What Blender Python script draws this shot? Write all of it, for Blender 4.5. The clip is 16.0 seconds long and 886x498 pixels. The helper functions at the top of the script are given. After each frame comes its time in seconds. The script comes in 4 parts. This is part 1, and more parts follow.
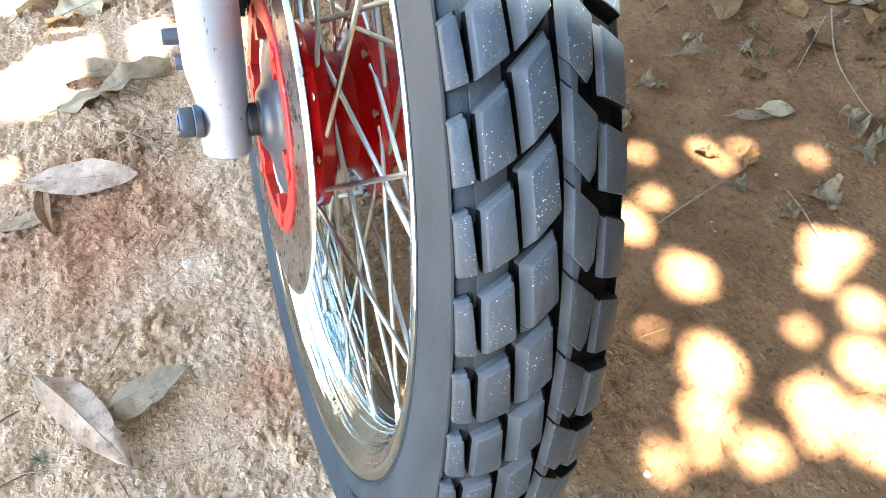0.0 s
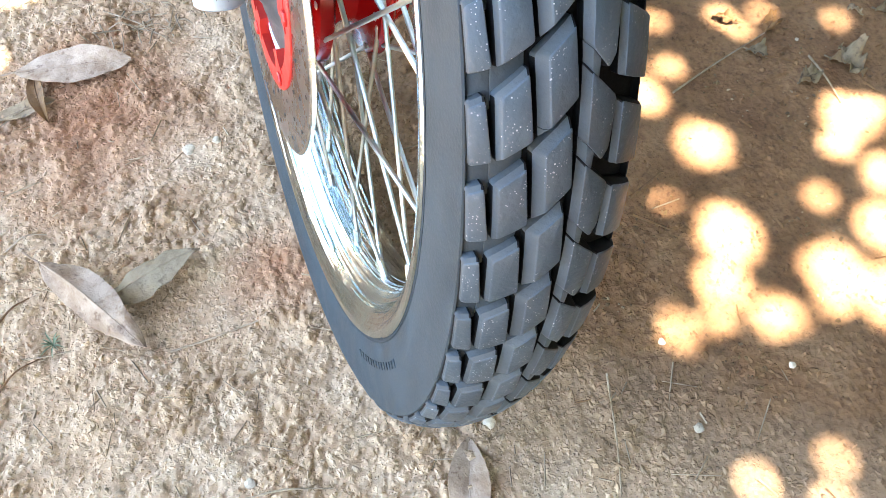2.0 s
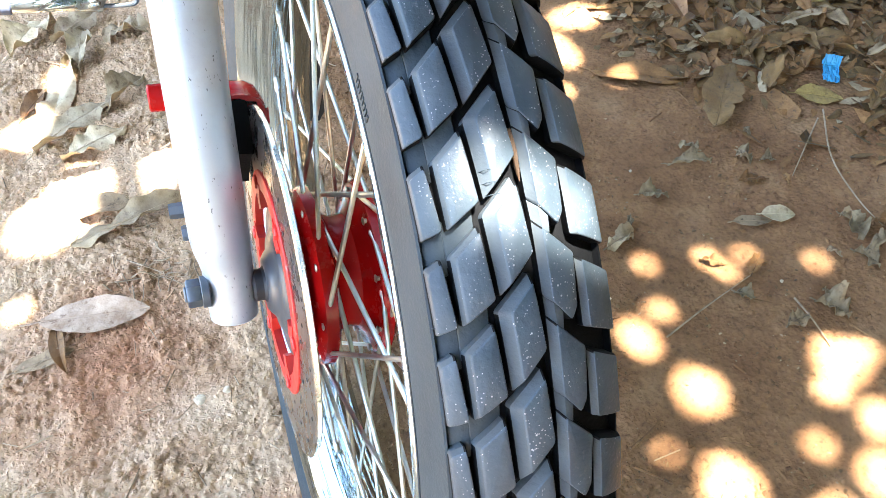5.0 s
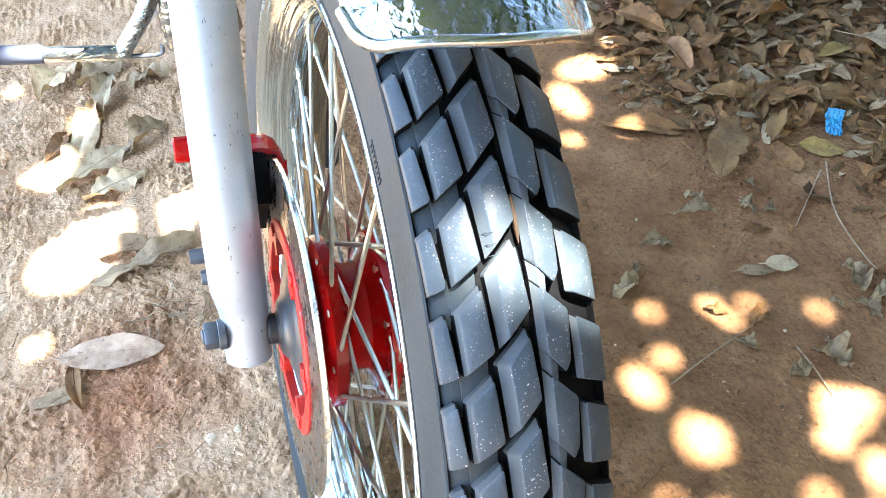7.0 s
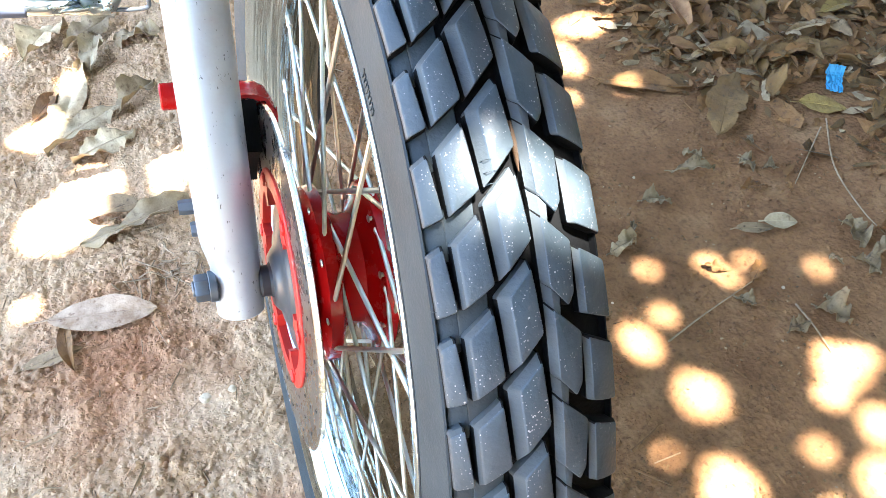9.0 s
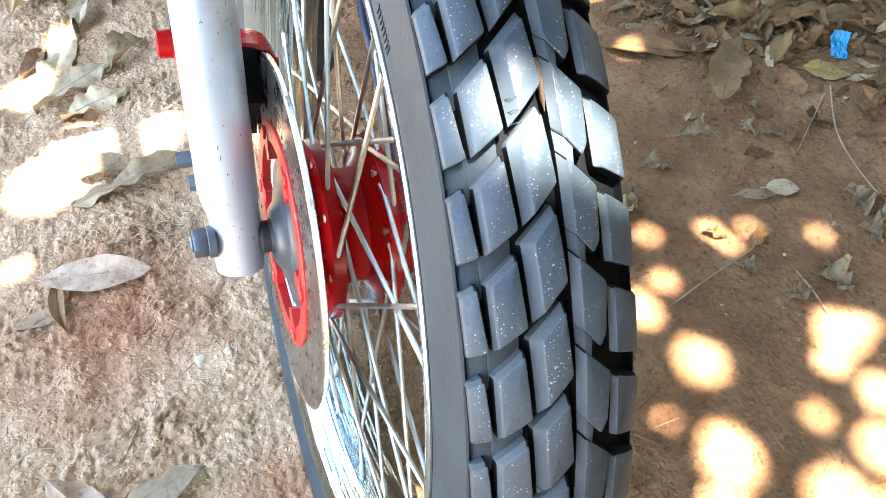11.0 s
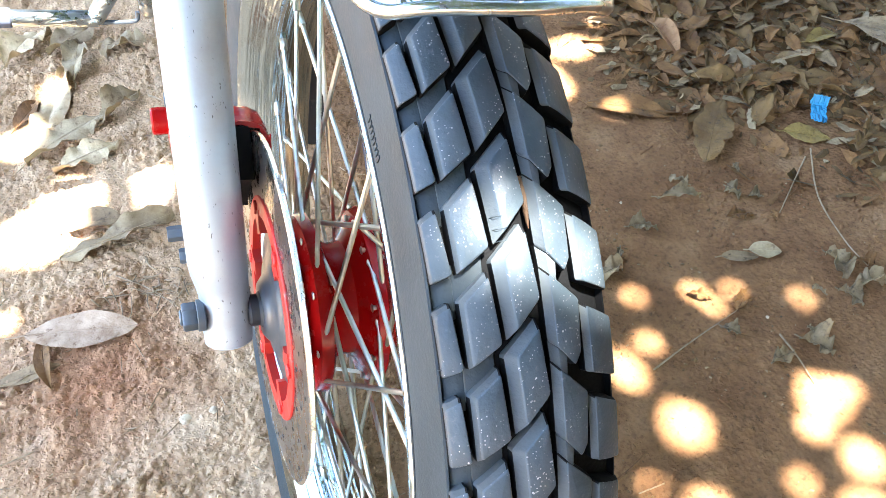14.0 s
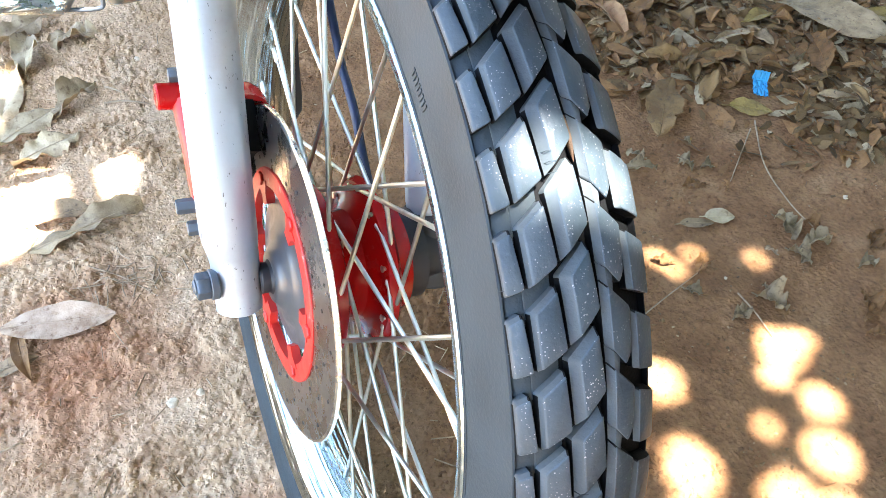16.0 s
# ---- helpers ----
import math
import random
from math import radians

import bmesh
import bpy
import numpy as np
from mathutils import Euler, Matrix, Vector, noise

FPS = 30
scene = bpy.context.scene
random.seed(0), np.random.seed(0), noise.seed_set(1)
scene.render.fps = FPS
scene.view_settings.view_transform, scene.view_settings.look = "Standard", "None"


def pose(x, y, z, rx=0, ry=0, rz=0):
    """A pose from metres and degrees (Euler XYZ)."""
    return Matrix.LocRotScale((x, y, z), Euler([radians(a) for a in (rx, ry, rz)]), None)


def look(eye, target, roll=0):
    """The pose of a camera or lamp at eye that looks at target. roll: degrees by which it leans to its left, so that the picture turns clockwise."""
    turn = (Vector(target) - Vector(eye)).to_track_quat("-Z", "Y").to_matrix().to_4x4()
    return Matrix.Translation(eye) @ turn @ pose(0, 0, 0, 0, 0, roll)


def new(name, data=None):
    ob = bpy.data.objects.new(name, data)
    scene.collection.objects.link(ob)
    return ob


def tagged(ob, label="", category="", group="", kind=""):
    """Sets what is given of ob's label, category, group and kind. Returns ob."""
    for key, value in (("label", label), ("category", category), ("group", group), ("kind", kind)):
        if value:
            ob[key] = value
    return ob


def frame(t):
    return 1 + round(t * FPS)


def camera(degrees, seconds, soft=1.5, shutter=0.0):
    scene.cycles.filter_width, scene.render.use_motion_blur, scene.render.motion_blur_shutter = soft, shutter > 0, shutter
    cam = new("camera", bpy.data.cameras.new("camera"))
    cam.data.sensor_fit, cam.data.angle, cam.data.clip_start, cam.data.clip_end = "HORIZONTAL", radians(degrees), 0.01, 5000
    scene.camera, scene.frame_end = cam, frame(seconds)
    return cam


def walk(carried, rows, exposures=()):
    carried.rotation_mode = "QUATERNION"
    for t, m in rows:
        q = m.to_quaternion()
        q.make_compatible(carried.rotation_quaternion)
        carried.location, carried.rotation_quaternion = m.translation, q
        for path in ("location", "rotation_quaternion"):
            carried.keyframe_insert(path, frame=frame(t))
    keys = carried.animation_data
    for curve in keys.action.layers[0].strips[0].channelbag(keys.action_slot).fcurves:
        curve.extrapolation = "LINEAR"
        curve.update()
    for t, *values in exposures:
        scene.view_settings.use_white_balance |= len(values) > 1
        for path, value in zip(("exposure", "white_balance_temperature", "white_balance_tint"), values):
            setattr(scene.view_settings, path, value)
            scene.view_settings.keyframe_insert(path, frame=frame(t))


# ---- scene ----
EXPOSURES = [(0.0, 4.30, 6600, 10), (16.0, 4.30, 6600, 10)]
cam = camera(60.06, 16.0, soft=0.45)
ROWS = [
    (0.0, -0.0528, -0.4394, 0.7784, 34.830, 1.695, -18.610),
    (0.5, -0.0508, -0.4502, 0.7730, 33.398, 2.448, -19.385),
    (1.0, -0.0449, -0.4566, 0.7661, 31.978, 3.998, -19.965),
    (1.5, -0.0454, -0.4581, 0.7433, 29.901, 4.134, -20.627),
    (2.0, -0.0636, -0.4613, 0.7385, 28.303, 2.999, -19.685),
    (2.5, -0.0671, -0.4764, 0.7425, 27.366, 3.796, -21.167),
    (3.0, -0.0638, -0.4786, 0.7553, 28.134, 4.936, -20.908),
    (3.5, -0.0505, -0.4477, 0.7709, 31.087, 5.246, -21.530),
    (4.0, -0.0425, -0.4221, 0.7847, 33.785, 4.264, -21.288),
    (4.5, -0.0347, -0.4084, 0.7999, 37.239, 3.755, -20.900),
    (5.0, -0.0279, -0.4005, 0.8229, 40.250, 4.082, -20.021),
    (7.5, -0.0281, -0.4195, 0.8467, 43.325, 4.099, -18.825),
    (8.0, -0.0330, -0.4246, 0.8456, 43.064, 4.171, -18.955),
    (8.5, -0.0356, -0.4198, 0.8376, 42.243, 4.340, -19.049),
    (9.0, -0.0309, -0.4142, 0.8250, 41.046, 4.007, -19.296),
    (9.2, -0.0300, -0.4166, 0.8120, 39.393, 4.321, -19.949),
    (11.3, -0.0431, -0.4044, 0.8084, 38.905, 2.786, -19.308),
    (11.5, -0.0384, -0.3946, 0.8140, 39.802, 2.834, -19.483),
    (12.0, -0.0330, -0.3895, 0.8381, 42.065, 2.651, -19.236),
    (12.5, -0.0310, -0.3970, 0.8414, 42.590, 1.798, -19.542),
    (13.0, -0.0375, -0.3986, 0.8339, 41.732, 1.340, -19.404),
    (13.5, -0.0454, -0.3931, 0.8316, 41.739, 1.656, -18.569),
    (14.0, -0.0352, -0.3942, 0.8336, 41.709, 2.005, -19.410),
    (14.2, -0.0340, -0.3930, 0.8330, 41.350, 2.440, -19.300),
    (14.5, -0.0326, -0.3872, 0.8319, 41.486, 2.406, -19.322),
    (15.0, -0.0432, -0.3879, 0.8391, 42.141, 1.645, -19.897),
    (15.5, -0.0643, -0.4026, 0.8341, 41.648, 1.127, -22.025),
    (15.7, -0.0768, -0.4080, 0.8350, 41.430, 1.310, -22.830),
    (16.0, -0.0963, -0.4132, 0.8406, 41.259, 0.106, -24.164),
]
walk(cam, [(t, pose(x, y, z, rx, ry, rz)) for t, x, y, z, rx, ry, rz in ROWS], exposures=EXPOSURES)

# ---------------- world, sun ----------------
SUN = Vector((0.16, -0.20, 0.97)).normalized()   # towards the sun
world = bpy.data.worlds.new("sky")
scene.world = world
world.use_nodes = True
wn = world.node_tree
sky = wn.nodes.new("ShaderNodeTexSky")
sky.sky_type, sky.sun_disc = "NISHITA", False
sky.sun_elevation, sky.sun_rotation = math.asin(SUN.z), math.atan2(SUN.x, SUN.y)
wn.links.new(sky.outputs[0], wn.nodes["Background"].inputs[0])
wn.nodes["Background"].inputs[1].default_value = 0.115
sun = new("sun", bpy.data.lights.new("sun", "SUN"))
sun.data.energy, sun.data.angle, sun.data.color = 5.0, radians(0.53), (1.0, 0.985, 0.965)
sun.matrix_world = look(SUN * 12, (0, 0, 0))


# ---------------- materials ----------------
def material(name, color, rough=0.6, metal=0.0):
    m = bpy.data.materials.new(name)
    m.use_nodes = True
    b = m.node_tree.nodes["Principled BSDF"]
    b.inputs["Base Color"].default_value = (*color, 1)
    b.inputs["Roughness"].default_value = rough
    b.inputs["Metallic"].default_value = metal
    return m, m.node_tree, b


def node(nt, kind, **values):
    n = nt.nodes.new(kind)
    for k, v in values.items():
        n.inputs[k.replace("_", " ")].default_value = v
    return n


def coords(nt, out="Object"):
    return nt.nodes.new("ShaderNodeTexCoord").outputs[out]


def noise_tex(nt, vec, scale, detail=4.0, rough=0.55):
    n = node(nt, "ShaderNodeTexNoise", Scale=scale, Detail=detail, Roughness=rough)
    nt.links.new(vec, n.inputs["Vector"])
    return n.outputs["Fac"]


def ramp(nt, fac, stops):
    r = nt.nodes.new("ShaderNodeValToRGB")
    el = r.color_ramp.elements
    while len(el) < len(stops):
        el.new(0.5)
    for e, (p, c) in zip(el, stops):
        e.position, e.color = p, (*c, 1) if len(c) == 3 else c
    nt.links.new(fac, r.inputs[0])
    return r.outputs[0]


def grey(v):
    return (v, v, v)


def mix(nt, fac, a, b, mode="MIX"):
    m = nt.nodes.new("ShaderNodeMix")
    m.data_type, m.blend_type = "RGBA", mode
    for sock, v in ((m.inputs[0], fac), (m.inputs[6], a), (m.inputs[7], b)):
        if hasattr(v, "is_output"):
            nt.links.new(v, sock)
        else:
            sock.default_value = v if isinstance(v, (int, float)) else (*v, 1)
    return m.outputs[2]


def bump(nt, bsdf, height, dist, strength=1.0, after=None):
    b = node(nt, "ShaderNodeBump", Strength=strength, Distance=dist)
    nt.links.new(height, b.inputs["Height"])
    if after is not None:
        nt.links.new(after, b.inputs["Normal"])
    nt.links.new(b.outputs[0], bsdf.inputs["Normal"])
    return b.outputs[0]


def make_soil(crumbs=False):
    m, nt, b = material("soil_crumb" if crumbs else "soil", (0.3, 0.2, 0.13), 0.92)
    v = coords(nt)
    mid = noise_tex(nt, v, 11, 5, 0.62)
    fine = noise_tex(nt, v, 120, 4, 0.7)
    sep = nt.nodes.new("ShaderNodeSeparateXYZ")
    nt.links.new(v, sep.inputs[0])
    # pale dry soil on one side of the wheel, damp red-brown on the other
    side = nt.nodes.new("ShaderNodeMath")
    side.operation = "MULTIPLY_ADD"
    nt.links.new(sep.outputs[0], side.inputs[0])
    # the brown reaches in under the wheel, where its darkness stands for shade
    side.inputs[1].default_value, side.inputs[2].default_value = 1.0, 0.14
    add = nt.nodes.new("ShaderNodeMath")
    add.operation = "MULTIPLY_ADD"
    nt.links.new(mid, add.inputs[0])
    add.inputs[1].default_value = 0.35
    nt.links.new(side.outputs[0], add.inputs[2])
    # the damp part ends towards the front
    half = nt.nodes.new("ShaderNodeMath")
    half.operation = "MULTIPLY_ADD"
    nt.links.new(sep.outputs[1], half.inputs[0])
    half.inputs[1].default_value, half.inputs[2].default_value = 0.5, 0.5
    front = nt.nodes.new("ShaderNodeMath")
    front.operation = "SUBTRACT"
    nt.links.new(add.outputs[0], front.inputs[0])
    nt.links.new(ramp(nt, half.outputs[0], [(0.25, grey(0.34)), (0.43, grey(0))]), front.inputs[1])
    wet_shade = ramp(nt, front.outputs[0], [(0.16, grey(0)), (0.42, grey(1))])
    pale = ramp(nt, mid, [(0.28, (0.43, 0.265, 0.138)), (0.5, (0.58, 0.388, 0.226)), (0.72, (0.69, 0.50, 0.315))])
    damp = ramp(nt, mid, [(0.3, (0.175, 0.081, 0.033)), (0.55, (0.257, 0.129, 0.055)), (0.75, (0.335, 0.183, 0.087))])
    col = mix(nt, wet_shade, pale, damp)
    for place, size in (((-0.31, 0.267, 0.0), 0.145), ((-0.146, -0.025, 0.0), 0.085)):
        far = nt.nodes.new("ShaderNodeVectorMath")
        far.operation = "DISTANCE"
        nt.links.new(v, far.inputs[0])
        far.inputs[1].default_value = place
        wob = nt.nodes.new("ShaderNodeMath")
        wob.operation = "MULTIPLY_ADD"
        nt.links.new(mid, wob.inputs[0])
        wob.inputs[1].default_value = 0.16
        nt.links.new(far.outputs["Value"], wob.inputs[2])
        spot = ramp(nt, wob.outputs[0], [(size * 0.7, grey(0.75)), (size * 1.9, grey(0))])
        col = mix(nt, spot, col, (0.40, 0.165, 0.075))
    grains = ramp(nt, fine, [(0.32, grey(0.66)), (0.46, grey(0.95)), (0.72, grey(1.12))])
    col = mix(nt, 1.0, col, grains, "MULTIPLY")
    isl = nt.nodes.new("ShaderNodeNewGeometry")
    if crumbs:
        tone = ramp(nt, isl.outputs["Random Per Island"], [(0.0, grey(0.70)), (0.35, grey(0.96)), (1.0, grey(1.10))])
        col = mix(nt, 1.0, col, tone, "MULTIPLY")
    else:
        # soil under the loose dry crumbs is darkened, in place of shade between them
        col = mix(nt, 1.0, col, mix(nt, wet_shade, (0.84, 0.80, 0.76), (1.0, 1.0, 1.0)), "MULTIPLY")
    nt.links.new(col, b.inputs["Base Color"])
    b.inputs["Specular IOR Level"].default_value = 0.2
    vor = node(nt, "ShaderNodeTexVoronoi", Scale=160.0)
    nt.links.new(v, vor.inputs["Vector"])
    n1 = bump(nt, b, fine, 0.0020, 0.7)
    n2 = bump(nt, b, vor.outputs["Distance"], 0.0025, 0.6, n1)
    bump(nt, b, noise_tex(nt, v, 40, 4, 0.6), 0.006, 0.6, n2)
    return m


def own_coords(nt):
    """Object coordinates, shifted from one object to the next."""
    info = nt.nodes.new("ShaderNodeObjectInfo")
    add = nt.nodes.new("ShaderNodeVectorMath")
    add.operation = "MULTIPLY_ADD"
    nt.links.new(info.outputs["Random"], add.inputs[0])
    add.inputs[1].default_value = (7.3, 3.1, 5.7)
    nt.links.new(coords(nt), add.inputs[2])
    return add.outputs[0]


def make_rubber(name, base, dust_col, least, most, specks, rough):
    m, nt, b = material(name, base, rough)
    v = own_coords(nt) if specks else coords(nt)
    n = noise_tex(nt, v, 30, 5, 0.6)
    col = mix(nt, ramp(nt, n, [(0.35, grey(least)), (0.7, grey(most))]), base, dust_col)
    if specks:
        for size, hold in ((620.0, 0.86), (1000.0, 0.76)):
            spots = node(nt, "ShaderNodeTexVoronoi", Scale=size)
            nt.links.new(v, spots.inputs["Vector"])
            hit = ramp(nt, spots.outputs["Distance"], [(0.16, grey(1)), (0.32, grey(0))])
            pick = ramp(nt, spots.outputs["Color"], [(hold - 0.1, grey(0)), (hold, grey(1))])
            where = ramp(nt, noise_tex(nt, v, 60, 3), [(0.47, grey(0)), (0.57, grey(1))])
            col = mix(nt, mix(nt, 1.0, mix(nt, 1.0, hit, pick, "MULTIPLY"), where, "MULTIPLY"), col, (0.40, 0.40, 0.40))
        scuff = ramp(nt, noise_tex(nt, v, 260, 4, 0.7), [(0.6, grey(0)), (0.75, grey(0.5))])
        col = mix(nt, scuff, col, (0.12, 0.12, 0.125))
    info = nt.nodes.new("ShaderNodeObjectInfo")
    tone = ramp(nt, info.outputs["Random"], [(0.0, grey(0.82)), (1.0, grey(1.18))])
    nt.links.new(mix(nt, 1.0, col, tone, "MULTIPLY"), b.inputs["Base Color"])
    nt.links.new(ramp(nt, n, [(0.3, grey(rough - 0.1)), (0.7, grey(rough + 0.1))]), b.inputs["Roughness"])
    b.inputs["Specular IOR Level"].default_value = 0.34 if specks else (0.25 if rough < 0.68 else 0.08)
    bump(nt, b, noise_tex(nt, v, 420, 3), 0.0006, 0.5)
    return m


def make_chrome(name, tint=(0.75, 0.77, 0.78), rough=0.12, dirt=0.3, wave=0.0, grain=None):
    """Bright metal. wave: dents; grain: scale along x, y and z of fine streaks."""
    m, nt, b = material(name, tint, rough, 1.0)
    v = coords(nt)
    n = noise_tex(nt, v, 38, 5, 0.65)
    f = ramp(nt, n, [(0.5, grey(0)), (0.72, grey(dirt))])
    col = mix(nt, f, tint, (0.3, 0.25, 0.2))
    last = None
    if grain:
        sc = nt.nodes.new("ShaderNodeMapping")
        sc.inputs["Scale"].default_value = grain
        nt.links.new(v, sc.inputs["Vector"])
        lines = noise_tex(nt, sc.outputs[0], 1.0, 2, 0.5)
        # dark lines painted in: scrapes on the peg, mirrored streaks on the rim
        col = mix(nt, ramp(nt, lines, [(0.60, grey(0)), (0.70, grey(0.7))]), col, (0.10, 0.11, 0.11))
        last = bump(nt, b, lines, 0.006, 0.9)
    nt.links.new(col, b.inputs["Base Color"])
    nt.links.new(ramp(nt, n, [(0.45, grey(rough)), (0.8, grey(rough + 0.25))]), b.inputs["Roughness"])
    if wave:
        n0 = bump(nt, b, noise_tex(nt, v, 34, 3), 0.01, wave, last)
        bump(nt, b, noise_tex(nt, v, 170, 3), 0.002, wave, n0)
    return m


def make_paint(name, color, rough=0.35, chips=(0.06, 0.05, 0.05), amount=0.6, metal=0.0):
    m, nt, b = material(name, color, rough, metal)
    v = coords(nt)
    n = noise_tex(nt, v, 45, 6, 0.7)
    f = ramp(nt, n, [(0.62, grey(0)), (0.68, grey(amount))])
    tone = ramp(nt, noise_tex(nt, v, 14, 3), [(0.3, grey(0.8)), (0.7, grey(1.12))])
    nt.links.new(mix(nt, f, mix(nt, 1.0, color, tone, "MULTIPLY"), chips), b.inputs["Base Color"])
    nt.links.new(ramp(nt, n, [(0.3, grey(rough)), (0.7, grey(rough + 0.2))]), b.inputs["Roughness"])
    bump(nt, b, n, 0.0006, 0.3)
    return m


def make_fork_paint():
    m, nt, b = material("silver_paint", (0.36, 0.415, 0.445), 0.34, 0.3)
    v = coords(nt)
    sc = nt.nodes.new("ShaderNodeMapping")
    sc.inputs["Scale"].default_value = (430, 430, 34)
    nt.links.new(v, sc.inputs["Vector"])
    scratch = ramp(nt, noise_tex(nt, sc.outputs[0], 1.0, 3, 0.6), [(0.668, grey(0)), (0.70, grey(0.85))])
    dirt = ramp(nt, noise_tex(nt, v, 24, 5, 0.65), [(0.5, grey(0)), (0.75, grey(0.4))])
    tone = ramp(nt, noise_tex(nt, v, 9, 3), [(0.3, grey(0.85)), (0.7, grey(1.1))])
    col = mix(nt, 1.0, (0.36, 0.415, 0.445), tone, "MULTIPLY")
    col = mix(nt, dirt, col, (0.24, 0.21, 0.19))
    nt.links.new(mix(nt, scratch, col, (0.045, 0.04, 0.04)), b.inputs["Base Color"])
    bump(nt, b, noise_tex(nt, v, 300, 3), 0.0004, 0.3)
    return m


def make_leaf(name, dark, light, spot):
    m, nt, b = material(name, light, 0.58)
    v = own_coords(nt)
    info = nt.nodes.new("ShaderNodeObjectInfo")
    n = noise_tex(nt, v, 30, 5, 0.65)
    col = mix(nt, ramp(nt, n, [(0.34, grey(0)), (0.62, grey(1))]), dark, light)
    f = ramp(nt, noise_tex(nt, v, 85, 5, 0.7), [(0.56, grey(0)), (0.68, grey(0.85))])
    col = mix(nt, f, col, spot)
    tone = ramp(nt, info.outputs["Random"], [(0.0, grey(0.78)), (1.0, grey(1.15))])
    isl = nt.nodes.new("ShaderNodeNewGeometry")
    each = ramp(nt, isl.outputs["Random Per Island"], [(0.0, grey(0.8)), (1.0, grey(1.15))])
    col = mix(nt, 1.0, col, each, "MULTIPLY")
    nt.links.new(mix(nt, 1.0, col, tone, "MULTIPLY"), b.inputs["Base Color"])
    nt.links.new(ramp(nt, n, [(0.3, grey(0.42)), (0.7, grey(0.7))]), b.inputs["Roughness"])
    b.inputs["Specular IOR Level"].default_value = 0.15
    bump(nt, b, noise_tex(nt, v, 130, 5, 0.65), 0.002, 0.8)
    return m


SOIL, CRUMB = make_soil(), make_soil(True)
RUBBER = make_rubber("dusty_rubber", (0.011, 0.018, 0.022), (0.037, 0.051, 0.058), 0.3, 0.8, False, 0.6)
DUSTY_RUBBER = make_rubber("groove_rubber", (0.030, 0.038, 0.042), (0.075, 0.090, 0.096), 0.2, 0.8, False, 0.66)
# darker than the rubber itself, standing in for shade in narrow gaps
SHADE_BLACK = make_rubber("shade_black", (0.0035, 0.0038, 0.004), (0.010, 0.010, 0.010), 0.0, 0.5, False, 0.7)
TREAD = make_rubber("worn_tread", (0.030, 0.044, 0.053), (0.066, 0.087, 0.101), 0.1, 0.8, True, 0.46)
CHROME = make_chrome("rim_chrome", (0.50, 0.60, 0.63), 0.09, 0.12, wave=0.16, grain=(170, 4, 4))
PEG_METAL = make_chrome("scraped_metal", (0.34, 0.39, 0.41), 0.26, 0.3, wave=0.1, grain=(8, 90, 90))
FENDER = make_chrome("fender_metal", (0.44, 0.49, 0.53), 0.05, 0.05, wave=0.75)
SPOKE = make_chrome("spoke_steel", (0.56, 0.56, 0.49), 0.33, 0.5)
DISC = make_chrome("disc_steel", (0.27, 0.27, 0.265), 0.24, 0.25)
BRIGHT = make_chrome("polished_edge", (0.68, 0.71, 0.71), 0.18, 0.75)
ALLOY = make_fork_paint()
RED = make_paint("red_paint", (0.36, 0.003, 0.003), 0.13, (0.09, 0.008, 0.008), 0.4)
WORN_RED = make_paint("worn_red_paint", (0.50, 0.022, 0.015), 0.32, (0.36, 0.25, 0.22), 0.75)
RED.node_tree.nodes["Principled BSDF"].inputs["Specular IOR Level"].default_value = 0.2
STEEL = make_paint("bolt_steel", (0.12, 0.14, 0.16), 0.4, (0.3, 0.22, 0.15), 0.5, 0.7)
BLACK = make_paint("black_plastic", (0.018, 0.018, 0.02), 0.45, (0.09, 0.08, 0.07), 0.4)
BLUE = make_paint("blue_cable", (0.012, 0.025, 0.07), 0.35, (0.2, 0.2, 0.2), 0.3)
PALE_LEAF = make_leaf("pale_dry_leaf", (0.35, 0.245, 0.130), (0.55, 0.425, 0.255), (0.19, 0.12, 0.07))
PINK_LEAF = make_leaf("pinkish_dry_leaf", (0.30, 0.18, 0.10), (0.52, 0.365, 0.24), (0.15, 0.075, 0.038))
BROWN_LEAF = make_leaf("brown_dry_leaf", (0.135, 0.062, 0.022), (0.25, 0.125, 0.047), (0.055, 0.032, 0.018))
GREY_LEAF = make_leaf("grey_dry_leaf", (0.18, 0.112, 0.054), (0.35, 0.235, 0.128), (0.065, 0.044, 0.030))
CRUMPLED_LEAF = make_leaf("crumpled_grey_leaf", (0.12, 0.080, 0.040), (0.31, 0.225, 0.130), (0.045, 0.032, 0.022))
TAN_LEAF = make_leaf("tan_dry_leaf", (0.25, 0.165, 0.085), (0.42, 0.31, 0.18), (0.15, 0.09, 0.05))
DULL_LEAF = make_leaf("dull_olive_leaf", (0.12, 0.062, 0.022), (0.20, 0.116, 0.046), (0.06, 0.04, 0.024))
RUSTY_LEAF = make_leaf("rusty_leaf", (0.15, 0.06, 0.035), (0.26, 0.12, 0.07), (0.08, 0.04, 0.03))
ORANGE_LEAF = make_leaf("orange_brown_leaf", (0.24, 0.11, 0.045), (0.42, 0.23, 0.11), (0.14, 0.07, 0.03))
YELLOW_LEAF = make_leaf("yellow_leaf", (0.24, 0.145, 0.045), (0.38, 0.25, 0.072), (0.14, 0.075, 0.026))
GREEN_LEAF = make_leaf("green_leaf", (0.035, 0.07, 0.015), (0.06, 0.12, 0.03), (0.05, 0.06, 0.02))
WEED = make_leaf("weed_green", (0.16, 0.20, 0.10), (0.32, 0.36, 0.22), (0.20, 0.18, 0.10))
WOOD = make_leaf("dry_twig", (0.27, 0.18, 0.10), (0.46, 0.34, 0.21), (0.16, 0.10, 0.06))
